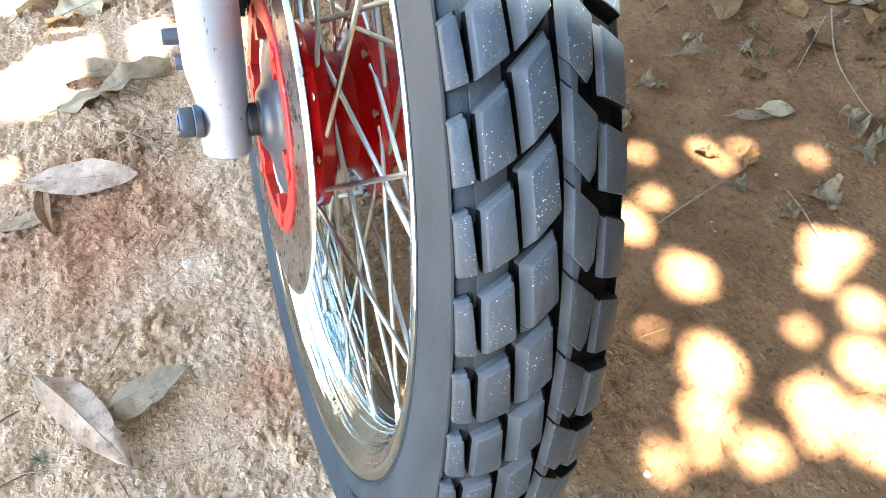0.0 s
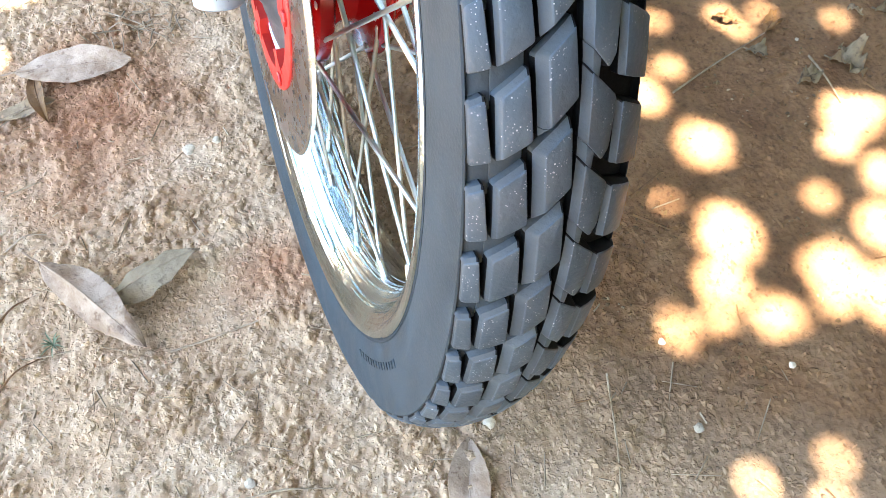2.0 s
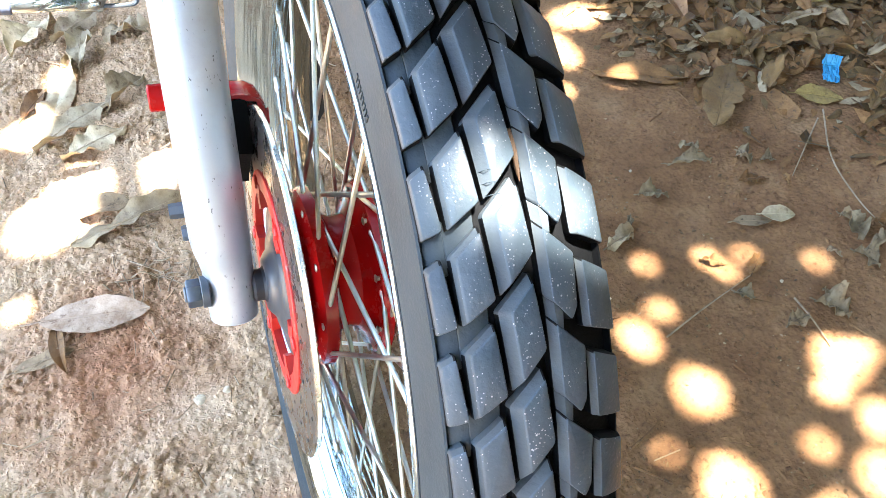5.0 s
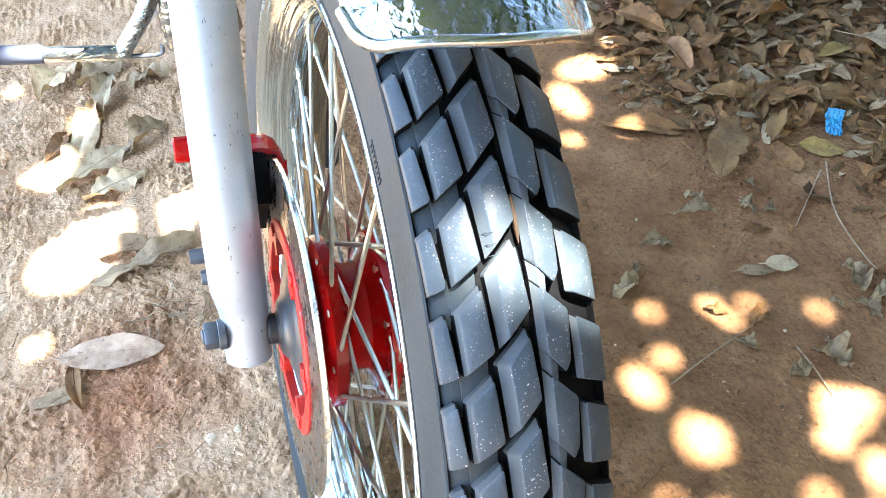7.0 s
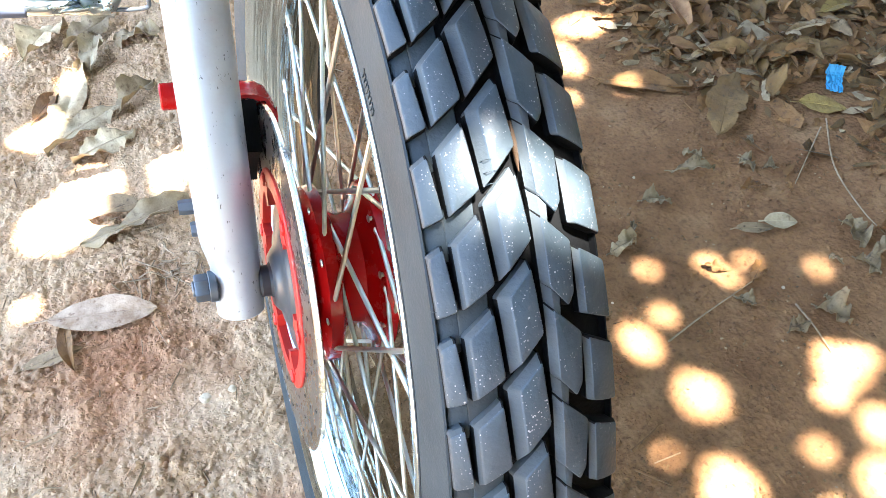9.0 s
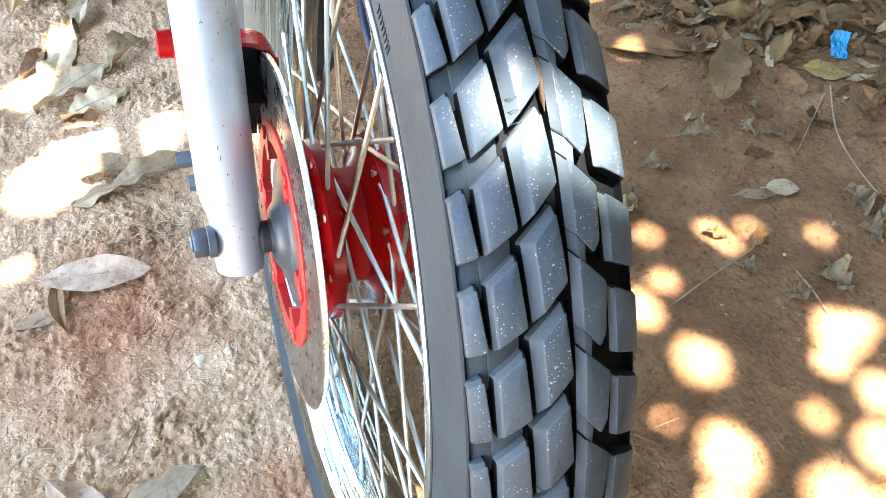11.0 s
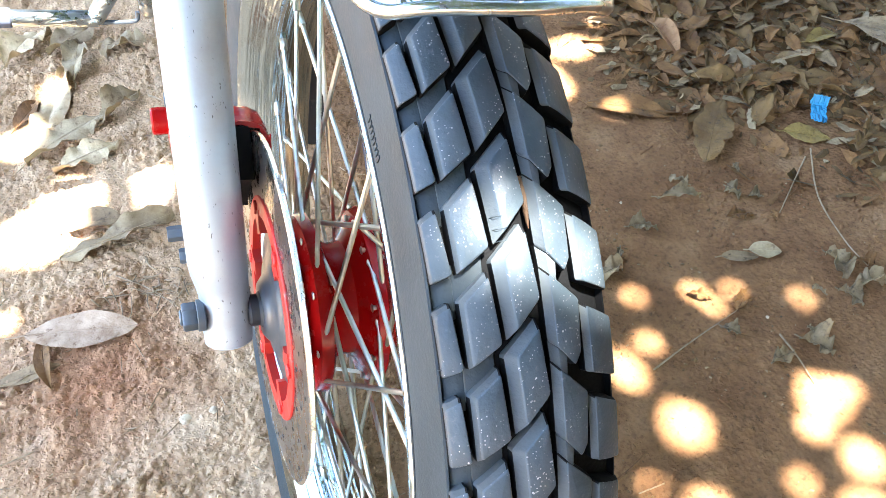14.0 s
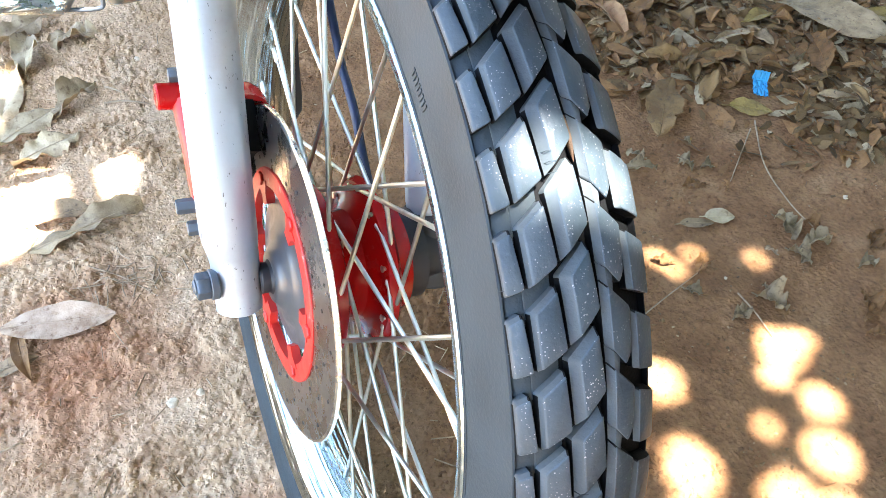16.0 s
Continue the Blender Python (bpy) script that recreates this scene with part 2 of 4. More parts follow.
PAPER = make_paint("blue_wrapper", (0.025, 0.27, 0.46), 0.35, (0.45, 0.55, 0.65), 0.6)
STONE = make_leaf("pebble", (0.55, 0.42, 0.27), (0.72, 0.58, 0.40), (0.42, 0.30, 0.19))


# ---------------- mesh helpers ----------------
def mesh_of(bm, name, mat, smooth=True):
    me = bpy.data.meshes.new(name)
    bmesh.ops.recalc_face_normals(bm, faces=bm.faces)
    bm.to_mesh(me)
    bm.free()
    me.materials.append(mat)
    if smooth:
        me.shade_smooth()
        me.set_sharp_from_angle(angle=radians(38))
    return me


def part(name, bm, mat, parent=None, label="", at=None, smooth=True):
    ob = new(name, mesh_of(bm, name, mat, smooth))
    if parent is not None:
        ob.parent = parent
    if at is not None:
        ob.matrix_local = at
    return tagged(ob, label)


def on_wheel(x, r, phi):
    """A place in the wheel's own frame: along the axle, out from it, degrees up from straight ahead."""
    a = radians(phi)
    return Vector((x, -r * math.cos(a), r * math.sin(a)))


def revolve(bm, profile, segs=128, closed=True, start=0.0, end=360.0):
    full = abs(end - start) >= 359.9
    n = segs if full else segs + 1
    rings = [[bm.verts.new(on_wheel(x, r, start + (end - start) * k / segs)) for x, r in profile] for k in range(n)]
    m = len(profile)
    for k in range(segs):
        a, b = rings[k], rings[(k + 1) % n]
        for i in range(m if closed else m - 1):
            j = (i + 1) % m
            bm.faces.new((a[i], a[j], b[j], b[i]))
    if not full and closed:
        bm.faces.new(rings[0])
        bm.faces.new(rings[-1][::-1])
    return rings


def tube(bm, points, radius, segs=8, cap=True):
    pts = [Vector(p) for p in points]
    radii = radius if isinstance(radius, (list, tuple)) else [radius] * len(pts)
    rings, side = [], None
    for i, p in enumerate(pts):
        d = (pts[min(i + 1, len(pts) - 1)] - pts[max(i - 1, 0)]).normalized()
        if side is None:
            side = d.orthogonal().normalized()
        side = (side - d * side.dot(d)).normalized()
        up = d.cross(side)
        rings.append([bm.verts.new(p + (side * math.cos(a) + up * math.sin(a)) * radii[i]) for a in (2 * math.pi * k / segs for k in range(segs))])
    for a, b in zip(rings, rings[1:]):
        for k in range(segs):
            bm.faces.new((a[k], a[(k + 1) % segs], b[(k + 1) % segs], b[k]))
    if cap:
        bm.faces.new(rings[0][::-1])
        bm.faces.new(rings[-1])
    return rings


def rod(bm, a, b, r, segs=16, edge=0.001):
    """A round bar with broken edges."""
    a, b = Vector(a), Vector(b)
    d = (b - a).normalized() * edge
    tube(bm, [a, a + d, b - d, b], [r - edge, r, r, r - edge], segs)


def smooth_path(points, steps=8):
    """Catmull-Rom through the points."""
    p = [Vector(q) for q in points]
    p = [2 * p[0] - p[1]] + p + [2 * p[-1] - p[-2]]
    out = []
    for i in range(1, len(p) - 2):
        for k in range(steps):
            t = k / steps
            out.append(0.5 * (2 * p[i] + (p[i + 1] - p[i - 1]) * t + (2 * p[i - 1] - 5 * p[i] + 4 * p[i + 1] - p[i + 2]) * t * t + (3 * p[i] - p[i - 1] - 3 * p[i + 1] + p[i + 2]) * t ** 3))
    return out + [p[-2]]


def block(bm, size, at=(0, 0, 0), bevel=0.002, turn=None):
    m = Matrix.Translation(at) @ (turn or Matrix()) @ Matrix.Diagonal((*size, 1))
    vs = bmesh.ops.create_cube(bm, size=1, matrix=m)["verts"]
    edges = list({e for v in vs for e in v.link_edges})
    if bevel:
        bmesh.ops.bevel(bm, geom=edges, offset=bevel, segments=2, affect="EDGES")


# ---------------- ground ----------------
def billow(p):
    return abs(noise.noise(p))


def lump(x, y):
    p = Vector((x, y, 0))
    h = 0.010 * noise.noise(p * 2.3) + 0.005 * noise.noise(p * 7 + Vector((3, 1, 0)))
    dry = min(1.0, max(0.22, 0.80 - 1.7 * x))
    patch = max(0.15, 0.75 + 1.3 * noise.noise(p * 9 + Vector((5, 5, 0))))
    h += dry * (0.0062 * noise.noise(p * 27) + patch * (0.0110 * billow(p * 50 + Vector((9, 2, 0))) + 0.0085 * billow(p * 88 + Vector((2, 7, 0))) + 0.0025 * billow(p * 150)) - 0.004)
    near = min(1.0, math.hypot(x - 0.005, y * 0.6) / 0.16)
    return h * near - 0.001


def make_ground():
    def line(stretches):
        out = []
        for lo, hi, step in stretches:
            out += [lo + step * k for k in range(int((hi - lo) / step))]
        far, d = [], 0.006
        while d < 40:
            d *= 1.5
            far.append(d)
        return [out[0] - d for d in reversed(far)] + out + [out[-1] + d for d in far]
    xs = line([(-0.62, -0.5, 0.004), (-0.5, 0.16, 0.0021), (0.16, 0.6, 0.0045), (0.6, 1.5, 0.009)])
    ys = line([(-0.68, -0.5, 0.004), (-0.5, 0.62, 0.0024), (0.62, 1.05, 0.0036), (1.05, 1.55, 0.007)])
    verts = [(x, y, lump(x, y)) for y in ys for x in xs]
    w = len(xs)
    faces = [(j * w + i, j * w + i + 1, (j + 1) * w + i + 1, (j + 1) * w + i) for j in range(len(ys) - 1) for i in range(w - 1)]
    me = bpy.data.meshes.new("ground")
    me.from_pydata(verts, [], faces)
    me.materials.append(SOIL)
    me.shade_smooth()
    return tagged(new("ground", me), "bare sandy soil, pale and crumbly on one side, damp brown on the other", "ground", kind="structure")


make_ground()

# ---------------- motorcycle ----------------
LEAN, HUB_Z = 12.240, 0.3486
WHEEL = pose(0, 0, HUB_Z, 0, LEAN, 0)
bike = tagged(new("motorcycle"), "motorcycle with red hub, spoked wheel and knobbly front tyre", "motorcycle")


MID = -0.003   # the tyre's middle along the axle


def crown(x):
    return 0.347 - (0.062 - math.sqrt(0.062 ** 2 - min(abs(x - MID), 0.06) ** 2))


def make_tyre():
    bm = bmesh.new()
    wall = [(0.0280, 0.2620), (0.0322, 0.2712), (0.0345, 0.2765), (0.0365, 0.2860), (0.0378, 0.2960), (0.0384, 0.3060), (0.0386, 0.3150), (0.0389, 0.3250), (0.0388, 0.3302), (0.0378, 0.3308)]
    deep = [(d, crown(MID + d) - 0.0074) for d in (-0.0365, -0.032, -0.024, -0.016, -0.008, 0.0, 0.008, 0.016, 0.024, 0.032, 0.0365)]
    prof = [(MID - d, r) for d, r in wall] + [(MID + d, r) for d, r in deep] + [(MID + d, r) for d, r in wall[::-1]]
    revolve(bm, prof, 200, closed=False)
    # groove floors carry the shade between the knobs in their colour
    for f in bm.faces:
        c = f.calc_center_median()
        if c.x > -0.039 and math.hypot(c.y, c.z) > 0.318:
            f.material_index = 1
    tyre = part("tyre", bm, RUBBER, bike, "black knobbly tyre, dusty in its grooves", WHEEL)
    tyre.data.materials.append(SHADE_BLACK)
    # moulded lines round the side wall, and raised marks that cannot be read
    for r, x in ((0.2800, -0.0383),):
        bm = bmesh.new()
        revolve(bm, [(x - 0.0004, r - 0.0008), (x - 0.0009, r), (x - 0.0004, r + 0.0008), (x + 0.001, r)], 160)
        part("sidewall_ring", bm, RUBBER, tyre)
    for first, count, step, r in ((-40.0, 14, 1.7, 0.2965), (61.0, 8, 0.55, 0.2955)):
        for k in range(count):
            bm = bmesh.new()
            block(bm, (0.0008, min(0.0030, 0.0030 * step), 0.0055), on_wheel(-0.0410, r, first + k * step), 0.0001, Matrix.Rotation(-radians(first + k * step - 90), 4, "X"))
            part("raised_mark", bm, RUBBER, tyre)
    return tyre


def offset_outline(points, runs):
    """A closed outline with each side pushed out by its run; side k goes from point k to the next."""
    n = len(points)
    lines = []
    for k in range(n):
        a, b = Vector(points[k]), Vector(points[(k + 1) % n])
        d = (b - a).normalized()
        out = Vector((-d.y, d.x))
        lines.append((a + out * runs[k], d))
    made = []
    for k in range(n):
        (p, d), (q, e) = lines[k - 1], lines[k]
        cross = d.x * e.y - d.y * e.x
        t = ((q.x - p.x) * e.y - (q.y - p.y) * e.x) / cross
        made.append(p + d * t)
    return made


def rounded_outline(points, radius):
    """Corners turned into short bends, sides cut in three: the points and the side that each belongs to."""
    n, out = len(points), []
    for k in range(n):
        c, a, b = Vector(points[k]), Vector(points[k - 1]), Vector(points[(k + 1) % n])
        u, v = (a - c), (b - c)
        ru, rv = min(radius, 0.3 * u.length), min(radius, 0.3 * v.length)
        p, q = c + u.normalized() * ru, c + v.normalized() * rv
        out += [(p, k), (0.25 * p + 0.5 * c + 0.25 * q, k), (q, k)]
        w = b + (c - b).normalized() * min(radius, 0.3 * v.length)
        out += [(q.lerp(w, f), k) for f in (0.33, 0.67)]
    return out


ARC = 0.345 * math.pi / 180   # metres for a degree round the tread


def tread_mesh(name, outline, sides, depth=0.0078, height=0.0, bevel=0.0008, radius=0.0011):
    """A rubber knob. outline: (x, degrees), clockwise as seen from outside; sides: how wide each one's sloping upper
    part is, and whether dust lies on it; dustless sides get the shade black.
    """
    top = [(x, a * ARC) for x, a in outline]
    foot = offset_outline(top, [r + 0.0002 for r, _ in sides])
    slope = offset_outline(top, [r for r, _ in sides])
    drop = min(0.5 * depth, 0.0008 + 0.75 * max(r for r, _ in sides))
    lip = offset_outline(top, [-bevel] * len(top))
    bm = bmesh.new()
    rings = []
    for loop, down in ((foot, height - depth), (slope, height - drop), (top, height - 0.9 * bevel), (offset_outline(top, [-0.35 * bevel] * len(top)), height - 0.25 * bevel), (lip, height)):
        rings.append([bm.verts.new(on_wheel(p.x, crown(p.x) + down, p.y / ARC)) for p, _ in rounded_outline(loop, radius)])
    owner = [k for _, k in rounded_outline(top, radius)]
    m = len(owner)
    for i, (lower, upper) in enumerate(zip(rings, rings[1:])):
        for k in range(m):
            f = bm.faces.new((lower[k], lower[(k + 1) % m], upper[(k + 1) % m], upper[k]))
            # lower walls and dustless sides are painted with the shade between knobs
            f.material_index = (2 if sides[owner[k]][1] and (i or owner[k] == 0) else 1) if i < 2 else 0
    mid = sum((Vector(p) for p in lip), Vector((0, 0))) / len(lip)
    hub = bm.verts.new(on_wheel(mid.x, crown(mid.x) + height, mid.y / ARC))
    t = rings[-1]
    for k in range(m):
        bm.faces.new((t[k], t[(k + 1) % m], hub))
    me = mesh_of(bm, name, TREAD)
    me.materials.append(SHADE_BLACK)
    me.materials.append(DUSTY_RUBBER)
    return me


tyre = make_tyre()
KNOBS, FIRST = 58, 32.83
PITCH = 360 / KNOBS


def make_rim():
    c = -0.003
    half = [(0.0340, 0.2782), (0.0356, 0.2780), (0.0366, 0.2766), (0.0364, 0.2738), (0.0358, 0.2712), (0.0350, 0.2690), (0.0330, 0.2664), (0.0322, 0.2638), (0.0300, 0.2606), (0.0272, 0.2592), (0.0245, 0.2568), (0.0205, 0.2556), (0.0186, 0.2530), (0.0150, 0.2500), (0.0105, 0.2465), (0.0045, 0.2455)]
    prof = [(c - x, r) for x, r in half] + [(c + x, r) for x, r in half[::-1]]
    outer = [(c + x * 0.92, r + 0.0035) for x, r in half] + [(c - x * 0.92, r + 0.0035) for x, r in half[::-1]]
    bm = bmesh.new()
    revolve(bm, prof + outer, 180)
    return part("rim", bm, CHROME, bike, "chromed steel wheel rim", WHEEL)


rim = make_rim()
SPOKES, SPOKE_FIRST, FAN = 36, 25.7, 66.1


def make_spokes():
    for j in range(SPOKES):
        phi = SPOKE_FIRST + 10 * j
        left, way = j % 2 == 1, -1 if (j // 2) % 2 == 0 else 1
        fx = -0.0287 if left else 0.0131
        inward = 0.003 * way * (1 if left else -1)
        at = phi + way * FAN + (11.2 if left else 0.0)
        hub = on_wheel(fx + inward, 0.0645, at)
        end = on_wheel(-0.006 if left else 0.002, 0.2475, phi)
        d = (end - hub).normalized()
        head = on_wheel(fx - inward * 2.0, 0.0645, at)
        cap = on_wheel(fx - inward * 2.6, 0.0645, at)
        path = smooth_path([head, hub.lerp(head, 0.25) - d * 0.0002, hub + d * 0.0022 + (hub - head) * 0.12, hub + d * 0.0075, hub + d * 0.02], 4)
        bm = bmesh.new()
        tube(bm, path + [end], 0.00185, 8)
        tube(bm, [cap, cap.lerp(head, 0.4), head], [0.0026, 0.0034, 0.0020], 8)
        part("spoke", bm, SPOKE, rim)
        bm = bmesh.new()
        rod(bm, end - d * 0.016, end + d * 0.003, 0.0031, 8, 0.0006)
        part("spoke_nipple", bm, SPOKE, rim)


make_spokes()


def make_hub():
    prof = [(-0.044, 0.014), (-0.044, 0.050), (-0.039, 0.056), (-0.034, 0.070), (-0.0255, 0.072), (-0.0225, 0.066), (-0.018, 0.050), (-0.010, 0.045),
            (0.000, 0.046), (0.006, 0.054), (0.0095, 0.069), (0.0165, 0.072), (0.021, 0.066), (0.026, 0.052), (0.040, 0.046), (0.040, 0.014)]
    bm = bmesh.new()
    revolve(bm, prof, 72)
    hub = part("hub", bm, RED, bike, "glossy red painted wheel hub with two flanges", WHEEL)
    bm = bmesh.new()
    tube(bm, [(0.040, 0, 0), (0.042, 0, 0), (0.058, 0, 0), (0.060, 0, 0)], [0.036, 0.039, 0.039, 0.034], 32)
    part("speedometer_drive", bm, BLACK, hub, "black round speedometer drive housing")
    bm = bmesh.new()
    tube(bm, smooth_path([(0.052, 0.03, -0.028), (0.058, 0.075, -0.022), (0.060, 0.121, 0.002), (0.060, 0.155, 0.031), (0.060, 0.184, 0.048), (0.060, 0.215, 0.066), (0.062, 0.30, 0.14), (0.064, 0.36, 0.25)], 10), 0.0045, 10)
    part("speedometer_cable", bm, BLUE, hub, "dark blue sheathed cable")
    return hub


make_hub()


def ring_plate(bm, x0, x1, r_in, r_out, segs=120, edge=0.0006):
    revolve(bm, [(x0, r_in), (x0, r_out - edge), (x0 + edge, r_out), (x1 - edge, r_out), (x1, r_out - edge), (x1, r_in)], segs)


DISC_X = -0.0560


def make_disc():
    bm = bmesh.new()
    ring_plate(bm, DISC_X - 0.002, DISC_X + 0.002, 0.084, 0.1355)
    disc = part("brake_disc", bm, DISC, bike, "worn steel brake disc with drilled holes", WHEEL)
    for k in range(48):
        a = k * 7.5
        for r, da in ((0.096, 0.0), (0.110, 2.5), (0.124, 5.0)):
            if (k + int(r * 1000)) % 3:
                continue
            p = on_wheel(DISC_X - 0.0021, r, a + da)
            bm = bmesh.new()
            rod(bm, p + Vector((-0.0003, 0, 0)), p + Vector((0.0003, 0, 0)), 0.0016, 8, 0.0001)
            part("drilled_hole", bm, BLACK, disc)
    bm = bmesh.new()
    revolve(bm, [(DISC_X - 0.0023, 0.1352), (DISC_X - 0.0013, 0.1366), (DISC_X + 0.0013, 0.1366), (DISC_X + 0.0023, 0.1352), (DISC_X + 0.0023, 0.1340), (DISC_X - 0.0023, 0.1340)], 140)
    part("disc_edge", bm, BRIGHT, disc, "bright polished outer edge")
    # red carrier: ring with six arms
    bm = bmesh.new()
    ring_plate(bm, DISC_X - 0.0035, DISC_X + 0.0035, 0.073, 0.0880)
    carrier = part("disc_carrier", bm, WORN_RED, disc, "red painted disc carrier ring, paint worn")
    for k in range(6):
        a = 14 + k * 60
        bm = bmesh.new()
        d = on_wheel(0, 1, a)
        t = on_wheel(0, 1, a + 90)
        outline = [(0.058, -0.006), (0.066, -0.006), (0.076, -0.013), (0.076, 0.013), (0.066, 0.006), (0.058, 0.006)]
        lo = [bm.verts.new(d * r + t * s + Vector((DISC_X - 0.0042, 0, 0))) for r, s in outline]
        hi = [bm.verts.new(d * r + t * s + Vector((DISC_X + 0.003, 0, 0))) for r, s in outline]
        bm.faces.new(lo)
        bm.faces.new(hi[::-1])
        for i in range(6):
            bm.faces.new((lo[i], hi[i], hi[(i + 1) % 6], lo[(i + 1) % 6]))
        part("carrier_arm", bm, WORN_RED, disc)
        bm = bmesh.new()
        p = on_wheel(DISC_X - 0.004, 0.079, a)
        rod(bm, p + Vector((-0.0018, 0, 0)), p + Vector((0.006, 0, 0)), 0.0055, 6, 0.0008)
        part("disc_bolt", bm, WORN_RED, disc)
    bm = bmesh.new()
    revolve(bm, [(-0.044, 0.012), (-0.044, 0.061), (-0.0500, 0.0630), (-0.0530, 0.0615), (-0.0540, 0.0585), (-0.0535, 0.052), (-0.0545, 0.044), (-0.0570, 0.040), (-0.0590, 0.036), (-0.0600, 0.028), (-0.0635, 0.024), (-0.066, 0.0205), (-0.066, 0.012)], 56)
    part("disc_mount", bm, make_paint("cast_metal", (0.10, 0.11, 0.12), 0.28, (0.2, 0.17, 0.14), 0.5, 0.5), disc, "dusty grey cast metal boss")
    return disc


disc = make_disc()

FORK_DIR = Vector((-0.0125, 0.4413, 1)).normalized()


def make_fork(x, name_label):
    foot = Vector((x, 0.0048, 0))
    bm = bmesh.new()
    stations = [(-0.027, 0.0166), (-0.0255, 0.0182), (-0.012, 0.0187), (0.016, 0.0190), (0.024, 0.0197), (0.034, 0.0214), (0.042, 0.0219), (0.12, 0.0222), (0.28, 0.0228), (0.36, 0.0232), (0.365, 0.026), (0.39, 0.026), (0.395, 0.0165), (0.62, 0.0165)]
    tube(bm, [foot + FORK_DIR * s + Vector((0.0022 * max(0.0, min(1.0, (0.042 - s) / 0.026)), 0, 0)) for s, _ in stations], [r for _, r in stations], 40)
    leg = part("fork_leg", bm, ALLOY, bike, name_label, WHEEL)
    return leg, foot


leg, foot = make_fork(-0.0937, "scuffed silver painted fork leg")
leg_far, foot_far = make_fork(0.080, "silver painted fork leg with black foot")


def hexagon(bm, a, b, r):
    tube(bm, [a, Vector(a).lerp(Vector(b), 0.12), Vector(a).lerp(Vector(b), 0.88), b], [r * 0.9, r, r, r * 0.9], 6)


bm = bmesh.new()
hexagon(bm, (-0.1240, 0, 0.003), (-0.1130, 0, 0.003), 0.0108)
rod(bm, (-0.1260, 0, 0.003), (-0.10, 0, 0.003), 0.006, 20, 0.001)
part("axle_nut", bm, STEEL, leg, "dark steel axle nut")
bm = bmesh.new()
rod(bm, (-0.1135, 0, 0.003), (-0.1075, 0, 0.003), 0.0122, 28, 0.0005)
part("washer", bm, STEEL, leg)
bm = bmesh.new()
rod(bm, (-0.076, 0, 0), (-0.062, 0, 0), 0.0125, 28, 0.002)
rod(bm, (-0.068, 0, 0), (-0.056, 0, 0), 0.0145, 28, 0.002)
part("axle_spacer", bm, BLACK, leg, "black axle spacer collar")
bm = bmesh.new()
rod(bm, (0.058, 0, 0), (0.108, 0, 0), 0.026, 24, 0.003)
tube(bm, [foot_far + FORK_DIR * k for k in (-0.034, -0.031, 0.028, 0.034)], [0.022, 0.0255, 0.0255, 0.0235], 32)
part("axle_clamp", bm, BLACK, leg_far, "black axle clamp")


def make_caliper():
    # a rounded arch that straddles the disc's edge
    bm = bmesh.new()
    rings, n = [], 18
    for k in range(n + 1):
        u = -1 + 2 * k / n
        f = max(0.25, 1 - abs(u) ** 3.2) ** 0.6
        top, low = 0.130 + 0.034 * f, 0.118 - 0.022 * f
        prof = [(-0.0500, low + 0.012), (-0.0450, low + 0.010), (-0.0435, low + 0.014), (-0.0430, 0.134), (-0.0445, top - 0.014), (-0.0490, top - 0.005), (-0.0560, top - 0.001), (-0.0660, top),
                (-0.0840, top - 0.003), (-0.0900, top - 0.012), (-0.0900, 0.1440), (-0.0850, 0.1430), (-0.0640, 0.1420), (-0.0615, 0.1410), (-0.0610, 0.1400), (-0.0510, 0.1385)]
        rings.append([bm.verts.new(on_wheel(x, r, 150 + 20 * u)) for x, r in prof])
    for a, c in zip(rings, rings[1:]):
        for k in range(len(a)):
            bm.faces.new((a[k], a[(k + 1) % len(a)], c[(k + 1) % len(a)], c[k]))
    bm.faces.new(rings[0])
    bm.faces.new(rings[-1][::-1])
    cal = part("brake_caliper", bm, RED, bike, "red painted brake caliper behind the fork leg", WHEEL)
    # black piece in place of the caliper's outer side, dark there from shade
    bm = bmesh.new()
    revolve(bm, [(-0.0860, 0.102), (-0.0880, 0.108), (-0.0880, 0.1415), (-0.0600, 0.1405), (-0.0590, 0.137), (-0.0590, 0.100)], 16, True, 128, 168)
    part("brake_pad", bm, SHADE_BLACK, cal, "black piece standing in for the caliper's shaded outer side")
    bm = bmesh.new()
    tube(bm, [(-0.108, 0.112, 0.098), (-0.106, 0.088, 0.078), (-0.105, 0.066, 0.050), (-0.104, 0.050, 0.028)], [0.009, 0.0095, 0.0095, 0.008], 10)
    part("caliper_bracket", bm, WORN_RED, cal, "scratched red bracket")
    bm = bmesh.new()
    rod(bm, (-0.1275, 0.116, 0.099), (-0.09, 0.116, 0.099), 0.0105, 20, 0.0012)
    part("slide_pin", bm, RED, cal, "red slide pin sleeve")
    bm = bmesh.new()
    hexagon(bm, (-0.1165, 0.122, 0.114), (-0.104, 0.122, 0.114), 0.0058)
    part("bleed_screw", bm, STEEL, cal)
    for y, z, x in ((0.056, 0.037, -0.1265), (0.050, 0.018, -0.1195)):
        bm = bmesh.new()
        hexagon(bm, (x, y, z), (-0.104, y, z), 0.0062)
        part("bracket_bolt", bm, STEEL, cal)
    return cal


make_caliper()


